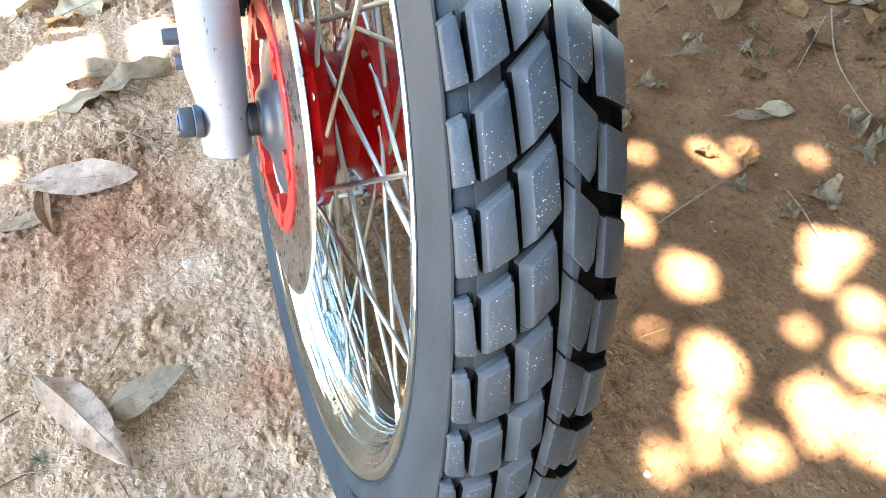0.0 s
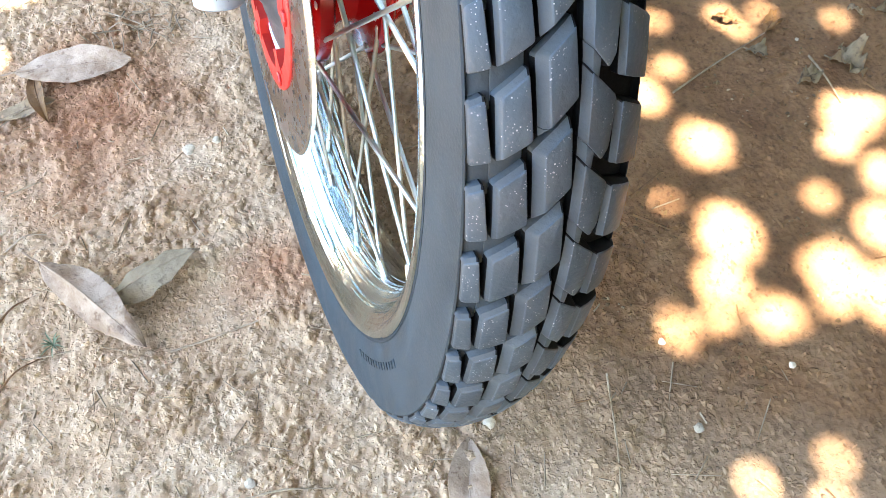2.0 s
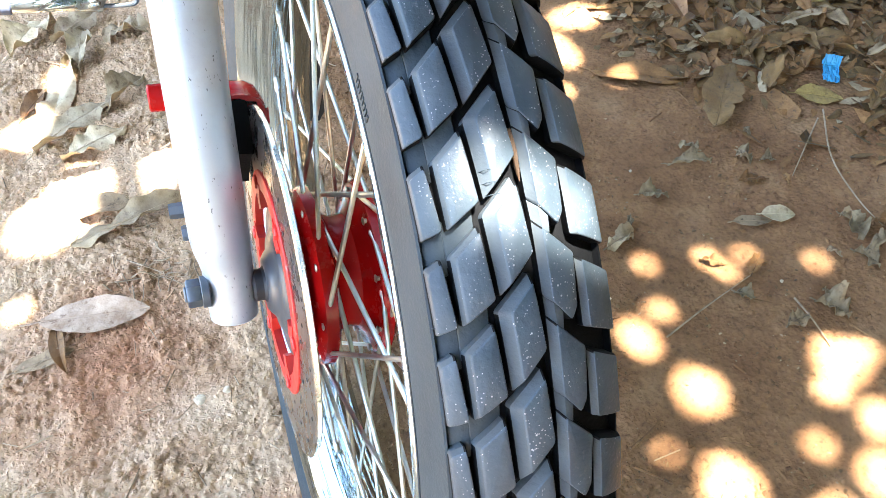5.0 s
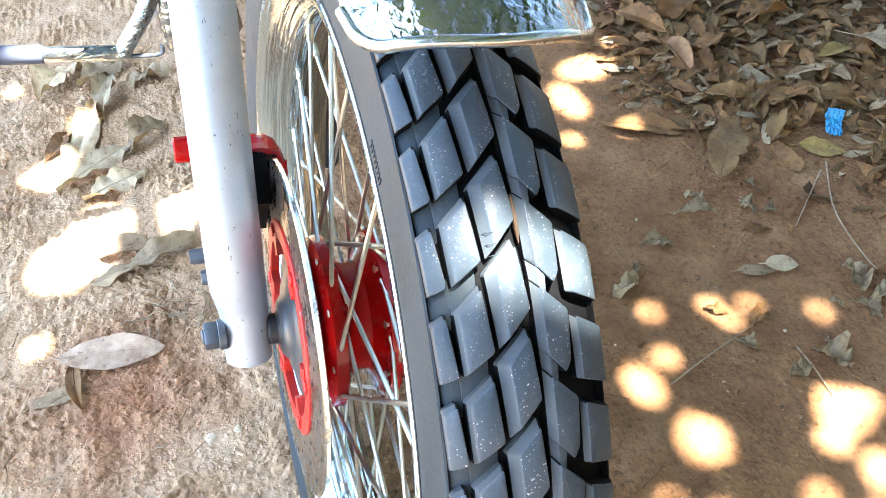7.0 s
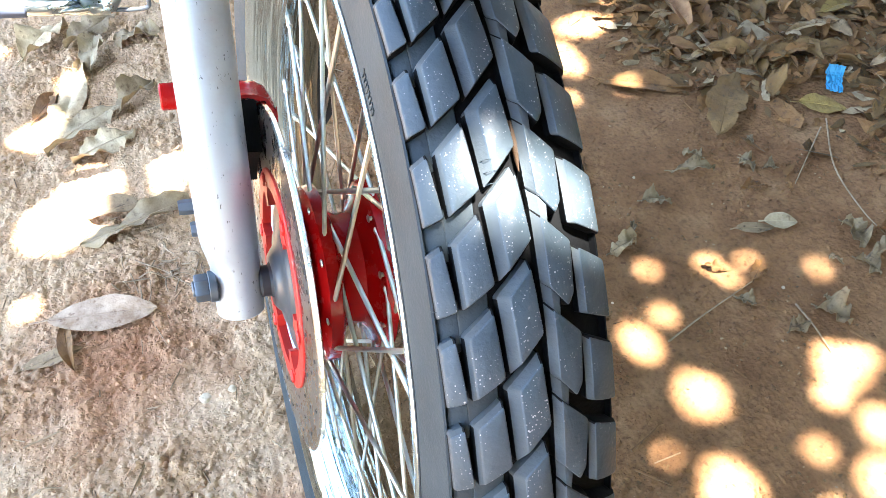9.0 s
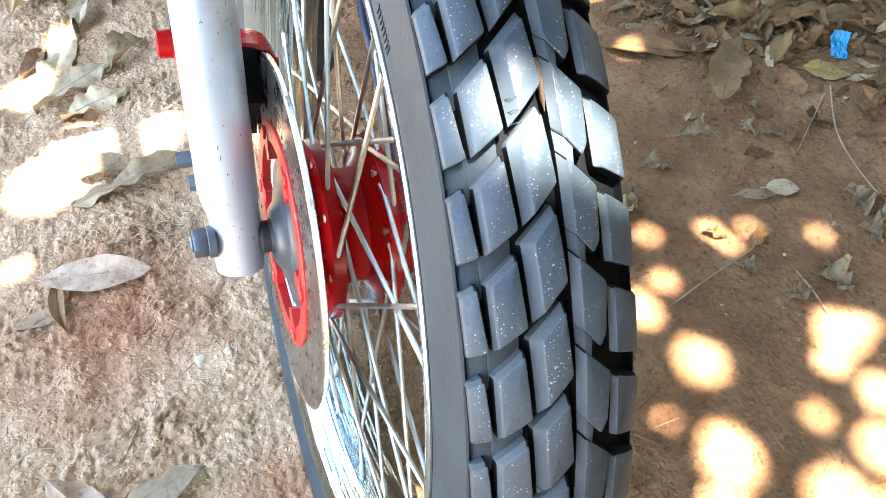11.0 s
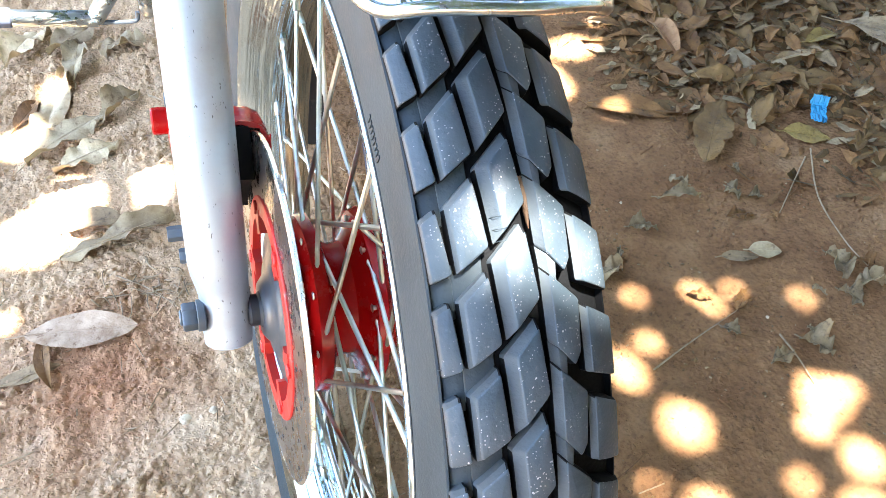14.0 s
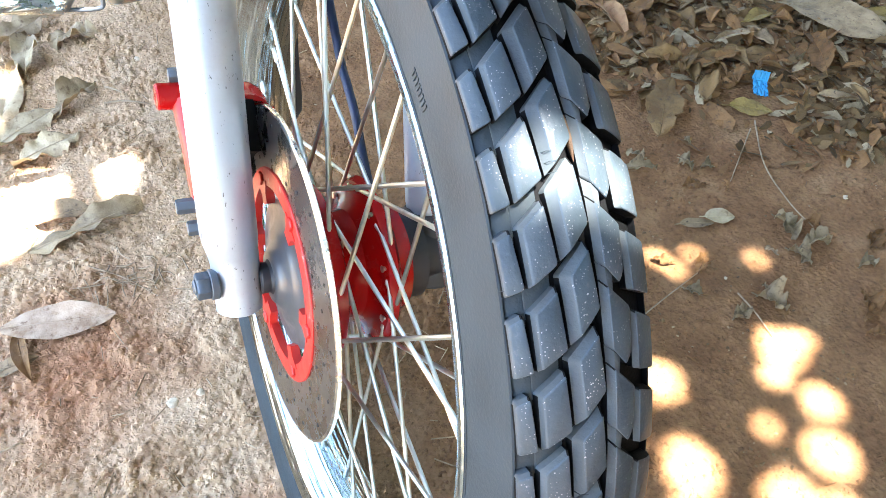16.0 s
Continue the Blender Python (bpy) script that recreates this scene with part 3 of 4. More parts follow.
def make_fender():
    c, half, rows, cols = -0.010, 0.0525, 44, 48

    def place(i, k):
        u = -1 + 2 * i / cols
        e = max(0.0, (abs(u) - 0.78) / 0.22)
        first = 62.95 + 1.5 * u * u + 3.2 * (1 - math.sqrt(max(0.0, 1 - e * e)))
        lip = 0.0012 * math.exp(-(k / 1.6) ** 2)
        return on_wheel(c + half * u, 0.392 - 0.020 * abs(u) ** 3.0 - lip, first + (126 - first) * (k / rows) ** 1.3)

    bm = bmesh.new()
    grid = [[bm.verts.new(place(i, k)) for i in range(cols + 1)] for k in range(rows + 1)]
    for a, b in zip(grid, grid[1:]):
        for i in range(cols):
            bm.faces.new((a[i], a[i + 1], b[i + 1], b[i]))
    bmesh.ops.recalc_face_normals(bm, faces=bm.faces)
    bmesh.ops.solidify(bm, geom=list(bm.faces), thickness=0.0016)
    fender = part("front_fender", bm, FENDER, bike, "polished silver metal front mudguard", WHEEL)
    bm = bmesh.new()
    tube(bm, [place(i, 0) for i in range(cols + 1)], 0.0027, 10)
    part("rolled_edge", bm, BRIGHT, fender)
    # rear end of the mudguard, rounded at the foot; black stands for its shaded inside
    bm = bmesh.new()
    grid = []
    for k in range(25):
        phi = 126 + 72.5 * k / 24
        cut = max(0.0, (phi - 192.5) / 6.0)
        right = 0.062 + 0.018 * max(0, phi - 170) / 28 - 0.016 * (1 - math.sqrt(max(0.0, 1 - cut * cut)))
        grid.append([bm.verts.new(on_wheel(-0.025 + (right + 0.025) * i / 8, 0.376 - 0.008 * (i / 8) ** 3, phi)) for i in range(9)])
    for a, c in zip(grid, grid[1:]):
        for i in range(8):
            bm.faces.new((a[i], a[i + 1], c[i + 1], c[i]))
    bmesh.ops.recalc_face_normals(bm, faces=bm.faces)
    bmesh.ops.solidify(bm, geom=list(bm.faces), thickness=0.002)
    part("fender_rear", bm, BLACK, fender, "rear end of the mudguard, coloured black for its shaded inside")


make_fender()


def make_foot_peg():
    bm = bmesh.new()
    tube(bm, [(-0.285, 0.60, 0.329), (-0.182, 0.60, 0.304)], 0.0105, 16)
    peg = part("foot_peg", bm, PEG_METAL, bike, "silver metal foot peg")
    bm = bmesh.new()
    tube(bm, smooth_path([(-0.186, 0.60, 0.304), (-0.165, 0.602, 0.325), (-0.14, 0.605, 0.350), (-0.10, 0.62, 0.40)], 6), 0.0115, 14)
    part("peg_arm", bm, PEG_METAL, peg)
    bm = bmesh.new()
    tube(bm, smooth_path([(-0.182, 0.60, 0.298), (-0.14, 0.60, 0.290), (-0.132, 0.60, 0.302)], 6), 0.003, 8)
    part("spring_hook", bm, STEEL, peg)
    bm = bmesh.new()
    rod(bm, (-0.36, 0.60, 0.347), (-0.278, 0.60, 0.3275), 0.0125, 16, 0.002)
    part("rubber_grip", bm, make_paint("grey_rubber", (0.06, 0.07, 0.10), 0.6), peg, "grey rubber sleeve")
    bm = bmesh.new()
    tube(bm, [(-0.118, 0.61, 0.29), (-0.116, 0.61, 0.30), (-0.108, 0.61, 0.345), (-0.10, 0.61, 0.38)], [0.010, 0.0135, 0.0135, 0.012], 20)
    part("peg_bracket", bm, PEG_METAL, peg)
    bm = bmesh.new()
    rod(bm, (-0.125, 0.655, 0.318), (-0.02, 0.655, 0.318), 0.052, 40, 0.012)
    rod(bm, (-0.131, 0.655, 0.318), (-0.10, 0.655, 0.318), 0.030, 32, 0.004)
    part("engine_case", bm, make_paint("dusty_metal", (0.20, 0.165, 0.135), 0.55, (0.33, 0.28, 0.22), 0.6, 0.2), bike, "dusty grey-brown engine case")


make_foot_peg()


# ---------------- litter on the ground ----------------
def leaf_mesh(name, length, width, mat, curl=0.25, bend=0.2, wave=0.1, tilt=0.0, seed=0, ragged=0.0, stalk=1.0, n=22, m=8):
    """A dry leaf along +x from its stalk at the origin; curl lifts the sides, bend arches it along its length."""
    rnd = random.Random(seed)
    bm = bmesh.new()
    ph, ph2, twist = rnd.uniform(0, 6), rnd.uniform(0, 6), rnd.uniform(-0.2, 0.9)
    grid = []
    for i in range(n + 1):
        t = i / n
        w = width * 0.5 * (math.sin(math.pi * t ** 0.9) ** 0.74 if 0 < t < 1 else 0.02)
        row = []
        for k in range(-m // 2, m // 2 + 1):
            s = k / (m / 2)
            bite = noise.noise((5.5 * t + seed, 3 if s > 0 else 9, seed)) + 0.6 * noise.noise((17 * t + seed, 4 if s > 0 else 8, 1))
            edge = 1 + ragged * (1.7 * min(0.15, bite) - 0.1) * abs(s)
            y = w * s * edge
            z = curl * abs(y) * (0.6 + 0.4 * math.sin(5 * t + ph)) + 0.022 * width * math.sin(46 * t - 5 * abs(s) + ph) * (1 - abs(s) ** 3) * min(1, 3 * abs(s)) + bend * length * (t * (1 - t) * 1.2 + 0.25 * t * t * twist) + twist * 0.6 * y * (t - 0.4) + wave * width * (0.2 * math.sin(6 * t + ph2 + 2 * s) + 0.1 * math.sin(17 * t + ph + s) + 0.06 * math.sin(31 * t + ph2)) * abs(s)
            row.append(bm.verts.new((length * t, y + 0.03 * length * math.sin(3 * t + ph), z + tilt * y + 0.0015)))
        grid.append(row)
    for a, b in zip(grid, grid[1:]):
        for k in range(m):
            bm.faces.new((a[k], a[k + 1], b[k + 1], b[k]))
    ribs = [row[m // 2].co.copy() + Vector((0, 0, 0.0005)) for row in grid]
    bmesh.ops.recalc_face_normals(bm, faces=bm.faces)
    bmesh.ops.solidify(bm, geom=list(bm.faces), thickness=0.0005)
    blade = mesh_of(bm, name, mat)
    bm = bmesh.new()
    tail = [Vector((-0.16 * stalk * length, 0.02 * length * rnd.uniform(-1, 1), 0.0015)), Vector((-0.07 * stalk * length, 0, 0.002))]
    pts = tail + ribs[:-1]
    tube(bm, pts, [0.0011] * 2 + [0.001 * (1 - 0.8 * k / len(ribs)) for k in range(len(ribs) - 1)], 5)
    return blade, mesh_of(bm, "midrib", mat)


def drop_leaf(x, y, length, width, heading, mat, label, seed, curl=0.25, bend=0.15, wave=0.15, tilt=0.0, ragged=0.0, lift=0.0, group="fallen leaves", roll=0.0, stalk=1.0):
    blade, rib = leaf_mesh("dry_leaf", length, width, mat, curl, bend, wave, tilt, seed, ragged, stalk)
    ob = tagged(new("dry_leaf", blade), label, "leaf", group)
    ob.matrix_world = pose(x, y, lump(x, y) + 0.002 + lift, roll, 0, heading)
    stem = new("midrib", rib)
    stem.parent = ob
    return ob


PALE = [
    (-0.376, 0.784, 0.229, 0.058, 80, 0.5, 0.12), (-0.310, 0.939, 0.133, 0.048, 88, 0.8, 0.2), (-0.268, 1.044, 0.091, 0.059, -9, 0.3, 0.25),
    (-0.439, 1.050, 0.128, 0.064, 49, 0.4, 0.25), (-0.360, 1.058, 0.129, 0.051, 33, 0.6, 0.2), (-0.396, 0.739, 0.168, 0.048, 37, 0.35, 0.10),
    (-0.280, 0.805, 0.100, 0.044, 38, 0.7, 0.25), (-0.353, 0.696, 0.115, 0.050, 23, 0.25, 0.12), (-0.346, 0.494, 0.171, 0.046, 11, 0.5, 0.10),
]
for k, (x, y, a, w, h, c, b) in enumerate(PALE):
    tan = k in (2, 4, 6, 8)
    drop_leaf(x, y, a, w, h, TAN_LEAF if tan else PALE_LEAF, "tan dry curled leaf with rippled edges on sandy soil" if tan else "pale dry curled leaf lying on sandy soil", 40 + k,
              1.5 * c, 1.3 * b, 1.0, ragged=0.12, lift=0.003)
drop_leaf(-0.421, 0.855, 0.074, 0.036, 54, BROWN_LEAF, "small dark brown curled leaf on the soil", 61, 1.1, 0.3)
drop_leaf(-0.334, 0.551, 0.083, 0.042, -6, GREY_LEAF, "purplish grey dry leaf on the soil", 62, 0.5, 0.2)
drop_leaf(-0.397, 0.367, 0.154, 0.058, -13, PINK_LEAF, "broad grey-brown pointed leaf, half buried in soil", 63, 0.25, 0.12)
drop_leaf(-0.373, 0.352, 0.087, 0.021, -81, BROWN_LEAF, "narrow dark folded leaf standing on edge", 64, 1.4, 0.25)
drop_leaf(-0.431, 0.295, 0.082, 0.025, 6, GREY_LEAF, "narrow purplish leaf on reddish soil", 65, 0.8, 0.1)
drop_leaf(-0.385, 0.058, 0.168, 0.047, -55, PINK_LEAF, "curled pinkish-brown leaf with raised edges", 66, -0.75, 0.22, 0.5, ragged=0.1, lift=0.017, roll=10)
drop_leaf(-0.328, -0.014, 0.116, 0.046, 15, TAN_LEAF, "grey-brown leaf lying under a curled leaf", 67, -0.35, 0.16, 0.4, lift=0.012, roll=-14)
drop_leaf(-0.046, -0.359, 0.089, 0.040, 66, PINK_LEAF, "pinkish grey dry leaf on sandy soil", 68, 0.4, 0.12)
drop_leaf(0.626, 0.335, 0.168, 0.062, 45, DULL_LEAF, "broad torn brown leaf resting on leaf litter", 70, 0.15, 0.06, 0.25, ragged=0.3, lift=0.012, stalk=0.1)
drop_leaf(0.792, 0.357, 0.074, 0.044, -35, YELLOW_LEAF, "mottled yellow leaf on damp soil", 71, 0.3, 0.1)
drop_leaf(1.059, 0.564, 0.230, 0.102, -60, GREY_LEAF, "large grey-purple leaf on leaf litter", 72, 0.15, 0.12, lift=0.02)
drop_leaf(1.194, 0.477, 0.128, 0.053, -46, YELLOW_LEAF, "yellow dry leaf on leaf litter", 73, 0.3, 0.1, lift=0.01)
drop_leaf(0.959, 0.535, 0.069, 0.034, -3, YELLOW_LEAF, "small yellow leaf on leaf litter", 74, 0.4, 0.2, lift=0.02)
drop_leaf(0.594, 0.159, 0.046, 0.031, -24, PALE_LEAF, "small pale oval leaf on damp soil", 75, 0.5, 0.15)
drop_leaf(0.551, 0.162, 0.052, 0.021, -20, GREY_LEAF, "small grey leaf beside a pale oval one", 76, 0.3, 0.1)
drop_leaf(0.532, 0.555, 0.148, 0.053, -41, BROWN_LEAF, "light brown leaf at the edge of the litter", 77, 0.3, 0.12)
drop_leaf(0.747, 0.750, 0.161, 0.038, -96, ORANGE_LEAF, "orange-brown curled leaf standing in litter", 78, 1.0, 0.35)
CRUMPLED = [
    (0.689, 0.113, 0.058, 0.047, -87), (0.685, 0.047, 0.061, 0.035, -3), (0.510, -0.017, 0.037, 0.026, 9), (0.567, 0.006, 0.054, 0.038, -62),
    (0.366, 0.186, 0.055, 0.035, 11), (0.528, 0.300, 0.077, 0.022, -26), (0.637, 0.283, 0.037, 0.029, -80), (0.456, 0.260, 0.052, 0.029, -27),
]
for k, (x, y, a, w, h) in enumerate(CRUMPLED):
    drop_leaf(x, y, 0.82 * a, 0.8 * w, h, CRUMPLED_LEAF, "small crumpled grey leaf on damp soil", 90 + k, 1.5, 0.4, 1.6, ragged=0.26, group="crumpled leaves")

# the litter heap
rnd = random.Random(5)
joined = []
for k in range(1150):
    u, v = rnd.random(), rnd.random()
    x, y = 0.60 + 1.05 * u, 0.22 + 1.1 * v
    if math.hypot((x - 1.15) / 0.62, (y - 0.72) / 0.58) > 1 + 0.5 * noise.noise((3 * x, 3 * y, 2)) or x < 0.63 + 0.4 * max(0, y - 0.62) + rnd.gauss(0, 0.025) or x + 0.65 * y < rnd.gauss(1.035, 0.045) or math.hypot(x - 0.68, y - 0.40) < 0.10 or math.hypot(x - 0.835, y - 0.345) < 0.07:
        continue
    size = (0.03 + 0.10 * rnd.random() ** 1.6) * (0.65 + 0.6 * v)
    mat = rnd.choice((BROWN_LEAF, BROWN_LEAF, BROWN_LEAF, DULL_LEAF, DULL_LEAF, GREY_LEAF)) if y < 0.85 else rnd.choice((BROWN_LEAF, RUSTY_LEAF, RUSTY_LEAF, DULL_LEAF))
    if k >= 240:
        joined.append((x, y, 0.8 * size, 0.8 * size * rnd.uniform(0.22, 0.5), rnd.uniform(0, 360), mat))
        continue
    drop_leaf(x, y, size, size * rnd.uniform(0.24, 0.5), rnd.uniform(0, 360), mat, "dry leaf in a heap of brown leaf litter", 200 + k, rnd.uniform(0.1, 1.3), rnd.uniform(0.05, 0.35),
              rnd.uniform(0.2, 0.9), rnd.uniform(-0.5, 0.5), rnd.uniform(0.05, 0.3), rnd.uniform(0, 0.03), "leaf litter", rnd.uniform(-25, 25))


def join_leaves(places):
    """The rest of the heap, too deep in it to be told apart, as one mesh."""
    rnd = random.Random(77)
    verts, faces, index = [], [], []
    mats = [BROWN_LEAF, GREY_LEAF, DULL_LEAF, RUSTY_LEAF]
    for k, (x, y, size, width, heading, mat) in enumerate(places):
        blade, rib = leaf_mesh("blade", size, width, mat, rnd.uniform(0.1, 1.3), rnd.uniform(0.05, 0.35), rnd.uniform(0.2, 0.9), rnd.uniform(-0.5, 0.5), 900 + k, rnd.uniform(0.05, 0.3), 1.0, 14, 6)
        m = pose(x, y, lump(x, y) + 0.002 + rnd.uniform(0, 0.02), rnd.uniform(-25, 25), 0, heading)
        base = len(verts)
        verts += [tuple(m @ v.co) for v in blade.vertices]
        faces += [tuple(base + i for i in f.vertices) for f in blade.polygons]
        index += [mats.index(mat)] * len(blade.polygons)
        bpy.data.meshes.remove(blade)
        bpy.data.meshes.remove(rib)
    me = bpy.data.meshes.new("leaf_heap")
    me.from_pydata(verts, [], faces)
    for mat in mats:
        me.materials.append(mat)
    me.polygons.foreach_set("material_index", index)
    me.shade_smooth()
    tagged(new("leaf_heap", me), "heap of broken brown and grey leaves", "leaf litter", kind="stuff")


join_leaves(joined)
# crumpled bits strewn over the damp soil
for k in range(46):
    x, y = rnd.uniform(0.28, 1.0), rnd.uniform(-0.25, 0.42)
    if x + 0.8 * y < 0.5:
        continue
    size = rnd.uniform(0.018, 0.042)
    drop_leaf(x, y, size, size * rnd.uniform(0.4, 0.7), rnd.uniform(0, 360), rnd.choice((CRUMPLED_LEAF, BROWN_LEAF)), "small crumpled grey leaf on damp soil", 600 + k, rnd.uniform(0.9, 1.8), 0.4, 1.7,
              ragged=0.35, group="crumpled leaves")


def stuff(name, label, category, count, place, build, mat, seed, rounded=False):
    """Many small pieces in one mesh; build gives a piece's points and faces round the origin."""
    rnd = random.Random(seed)
    verts, faces = [], []
    for _ in range(count):
        x, y = place(rnd)
        if x is None:
            continue
        v, f = build(rnd)
        base = len(verts)
        z = lump(x, y)
        verts += [(x + p[0], y + p[1], z + p[2]) for p in v]
        faces += [tuple(base + i for i in q) for q in f]
    me = bpy.data.meshes.new(name)
    me.from_pydata(verts, [], faces)
    me.materials.append(mat)
    if rounded:
        me.shade_smooth()
    return tagged(new(name, me), label, category, kind="stuff")


def crumb(rnd, lo=0.0008, hi=0.0036):
    """An uneven clod, sunk to its waist."""
    s = lo + (hi - lo) * rnd.random() ** 2.0
    t, flat = rnd.uniform(0, 6.28), rnd.uniform(0.35, 0.8)
    long, n = rnd.uniform(1.0, 1.7), 5
    c, d = math.cos(t), math.sin(t)
    v = []
    for k in range(n):
        a = 6.28 * k / n + rnd.uniform(-0.3, 0.3)
        r = s * rnd.uniform(0.7, 1.2)
        x, y = r * math.cos(a) * long, r * math.sin(a)
        v.append((x * c - y * d, x * d + y * c, s * rnd.uniform(-0.45, 0.1)))
    v.append((rnd.uniform(-0.3, 0.3) * s, rnd.uniform(-0.3, 0.3) * s, s * flat))
    v.append((0.4 * s * c * long, 0.4 * s * d * long, s * flat * rnd.uniform(0.5, 1.0)))
    return v, [(0, 1, 6), (1, 2, 5), (2, 3, 5), (3, 4, 5), (4, 0, 6), (1, 5, 6), (4, 6, 5)]


def fine_crumb(rnd):
    return crumb(rnd, 0.0008, 0.0046)


def flake(rnd):
    s = 0.003 + 0.013 * rnd.random() ** 2
    n = rnd.randint(5, 7)
    t, long, lift, roll = rnd.uniform(0, 6.28), rnd.uniform(1.2, 3.6), rnd.uniform(-0.5, 0.7), rnd.uniform(-0.9, 0.9)
    c, d = math.cos(t), math.sin(t)
    v = []
    for k in range(n):
        a = 6.28 * k / n
        r = s * rnd.uniform(0.45, 1.1)
        x, y = r * math.cos(a) * long, r * math.sin(a)
        v.append((x * c - y * d, x * d + y * c, 0.004 + max(-0.004, lift * x * 0.5 + roll * y + rnd.uniform(0, 0.3) * s)))
    v.append((0, 0, 0.004 + 0.25 * s))
    return v, [(k, (k + 1) % n, n) for k in range(n)]


def straw(rnd):
    s, w = 0.004 + 0.02 * rnd.random() ** 2, rnd.uniform(0.0004, 0.0009)
    t = rnd.uniform(0, 6.28)
    c, d = math.cos(t), math.sin(t)
    z = rnd.uniform(0.0, 0.004)
    v = [(-c * s - d * w, -d * s + c * w, 0.001), (-c * s + d * w, -d * s - c * w, 0.001), (-c * s, -d * s, 0.001 + 2 * w), (c * s - d * w, d * s + c * w, 0.001 + z), (c * s + d * w, d * s - c * w, 0.001 + z), (c * s, d * s, 0.001 + z + 2 * w)]
    return v, [(0, 1, 4, 3), (1, 2, 5, 4), (2, 0, 3, 5), (0, 2, 1), (3, 4, 5)]


def dry_side(rnd):
    x, y = rnd.uniform(-0.54, 0.30), -0.54 + 1.75 * rnd.random() ** 1.35
    return (x, y) if rnd.random() < 0.9 - 2.2 * max(0, x + 0.05) else (None, None)


def damp_side(rnd):
    x, y = rnd.uniform(0.1, 1.3), rnd.uniform(-0.55, 0.8)
    thick = 0.45 + 0.9 * noise.noise((7 * x, 7 * y, 5)) - 0.8 * min(0, y + 0.15)
    return (x, y) if rnd.random() < thick else (None, None)


def heap(rnd):
    x, y = rnd.uniform(0.5, 1.65), rnd.uniform(0.15, 1.35)
    if math.hypot(x - 0.835, y - 0.345) < 0.055:
        return None, None
    if math.hypot((x - 1.15) / 0.64, (y - 0.72) / 0.6) > 1 + 0.5 * noise.noise((3 * x, 3 * y, 2)):
        return None, None
    return (x, y) if x > 0.62 + 0.4 * max(0, y - 0.62) + rnd.gauss(0, 0.05) and x + 0.65 * y > rnd.gauss(1.03, 0.07) else (None, None)


stuff("soil_crumbs", "loose crumbs of pale dry soil", "soil", 120000, dry_side, crumb, CRUMB, 11)
stuff("soil_crumbs", "scattered small crumbs on damp soil", "soil", 30000, damp_side, fine_crumb, CRUMB, 12)


def clods(rnd):
    return crumb(rnd, 0.0012, 0.0046)


def near_tyre(rnd):
    x, y = rnd.uniform(0.06, 0.5), rnd.uniform(-0.55, 0.12)
    return (x, y) if rnd.random() < 0.35 + 1.1 * noise.noise((11 * x, 11 * y, 8)) - 0.5 * min(0, y + 0.2) else (None, None)


stuff("soil_crumbs", "small clods of brown soil beside the tyre", "soil", 4200, near_tyre, clods, CRUMB, 18)
def grit(rnd):
    return crumb(rnd, 0.0010, 0.0034)


def fine_grit(rnd):
    return crumb(rnd, 0.0008, 0.0026)


def damp_clump(rnd):
    """Grit that lies in loose clusters."""
    x, y = rnd.uniform(0.1, 1.0), rnd.uniform(-0.5, 0.45)
    return (x, y) if noise.noise((13 * x, 13 * y, 3)) > 0.12 + 0.2 * rnd.random() else (None, None)


stuff("pale_grit", "pale grit and leaf crumbs on damp soil", "grit", 2000, damp_clump, fine_grit, GREY_LEAF, 21)
stuff("dark_clods", "dark moist clods on damp soil", "soil", 5200, damp_clump, grit, DULL_LEAF, 22)
stuff("leaf_fragments", "broken bits of dry leaves", "leaf litter", 6500, heap, flake, DULL_LEAF, 13)
stuff("leaf_fragments", "broken bits of brown leaves", "leaf litter", 5500, heap, flake, BROWN_LEAF, 14)
stuff("leaf_fragments", "pale curled strips of dry leaf", "leaf litter", 2400, heap, flake, TAN_LEAF, 17)
stuff("straw", "short bits of dry straw and twig on the soil", "straw", 700, dry_side, straw, WOOD, 15)
stuff("straw", "short dark bits of straw on damp soil", "straw", 260, damp_side, straw, BROWN_LEAF, 16)


def twig(points, r, label="thin dry twig on the ground", group="twigs", mat=WOOD):
    bm = bmesh.new()
    path = smooth_path([(x, y, lump(x, y) + r + 0.001 + 0.002 * (i % 2)) for i, (x, y) in enumerate(points)], 6)
    tube(bm, path, [r * (1 - 0.5 * k / len(path)) for k in range(len(path))], 6)
    return tagged(part("twig", bm, mat), label, "twig", group)


TWIGS = [
    ((-0.198, 0.813), (-0.165, 0.800), (-0.125, 0.783)), ((-0.19, 0.86), (-0.175, 0.838), (-0.158, 0.822)),
    ((0.806, 0.305), (0.752, 0.213), (0.732, 0.127), (0.726, 0.073)), ((0.787, 0.292), (0.727, 0.244), (0.680, 0.206)), ((0.365, 0.027), (0.431, 0.048), (0.518, 0.073)),
    ((0.249, -0.090), (0.271, -0.084), (0.294, -0.074)), ((0.243, -0.111), (0.259, -0.130), (0.271, -0.143)), ((0.546, 0.019), (0.543, -0.019), (0.539, -0.060)),
    ((-0.275, -0.079), (-0.227, -0.080), (-0.179, -0.079)), ((-0.445, 0.013), (-0.425, 0.025), (-0.407, 0.032)), ((-0.238, -0.256), (-0.193, -0.264), (-0.149, -0.277)),
    ((0.138, -0.266), (0.116, -0.337), (0.090, -0.403)), ((-0.437, -0.032), (-0.403, -0.041), (-0.373, -0.044)), ((-0.452, -0.066), (-0.428, -0.051), (-0.402, -0.040)),
    ((-0.271, 0.432), (-0.229, 0.394), (-0.192, 0.347)), ((-0.296, 0.397), (-0.235, 0.389), (-0.198, 0.359)), ((-0.429, 0.104), (-0.402, 0.110), (-0.382, 0.109)),
]
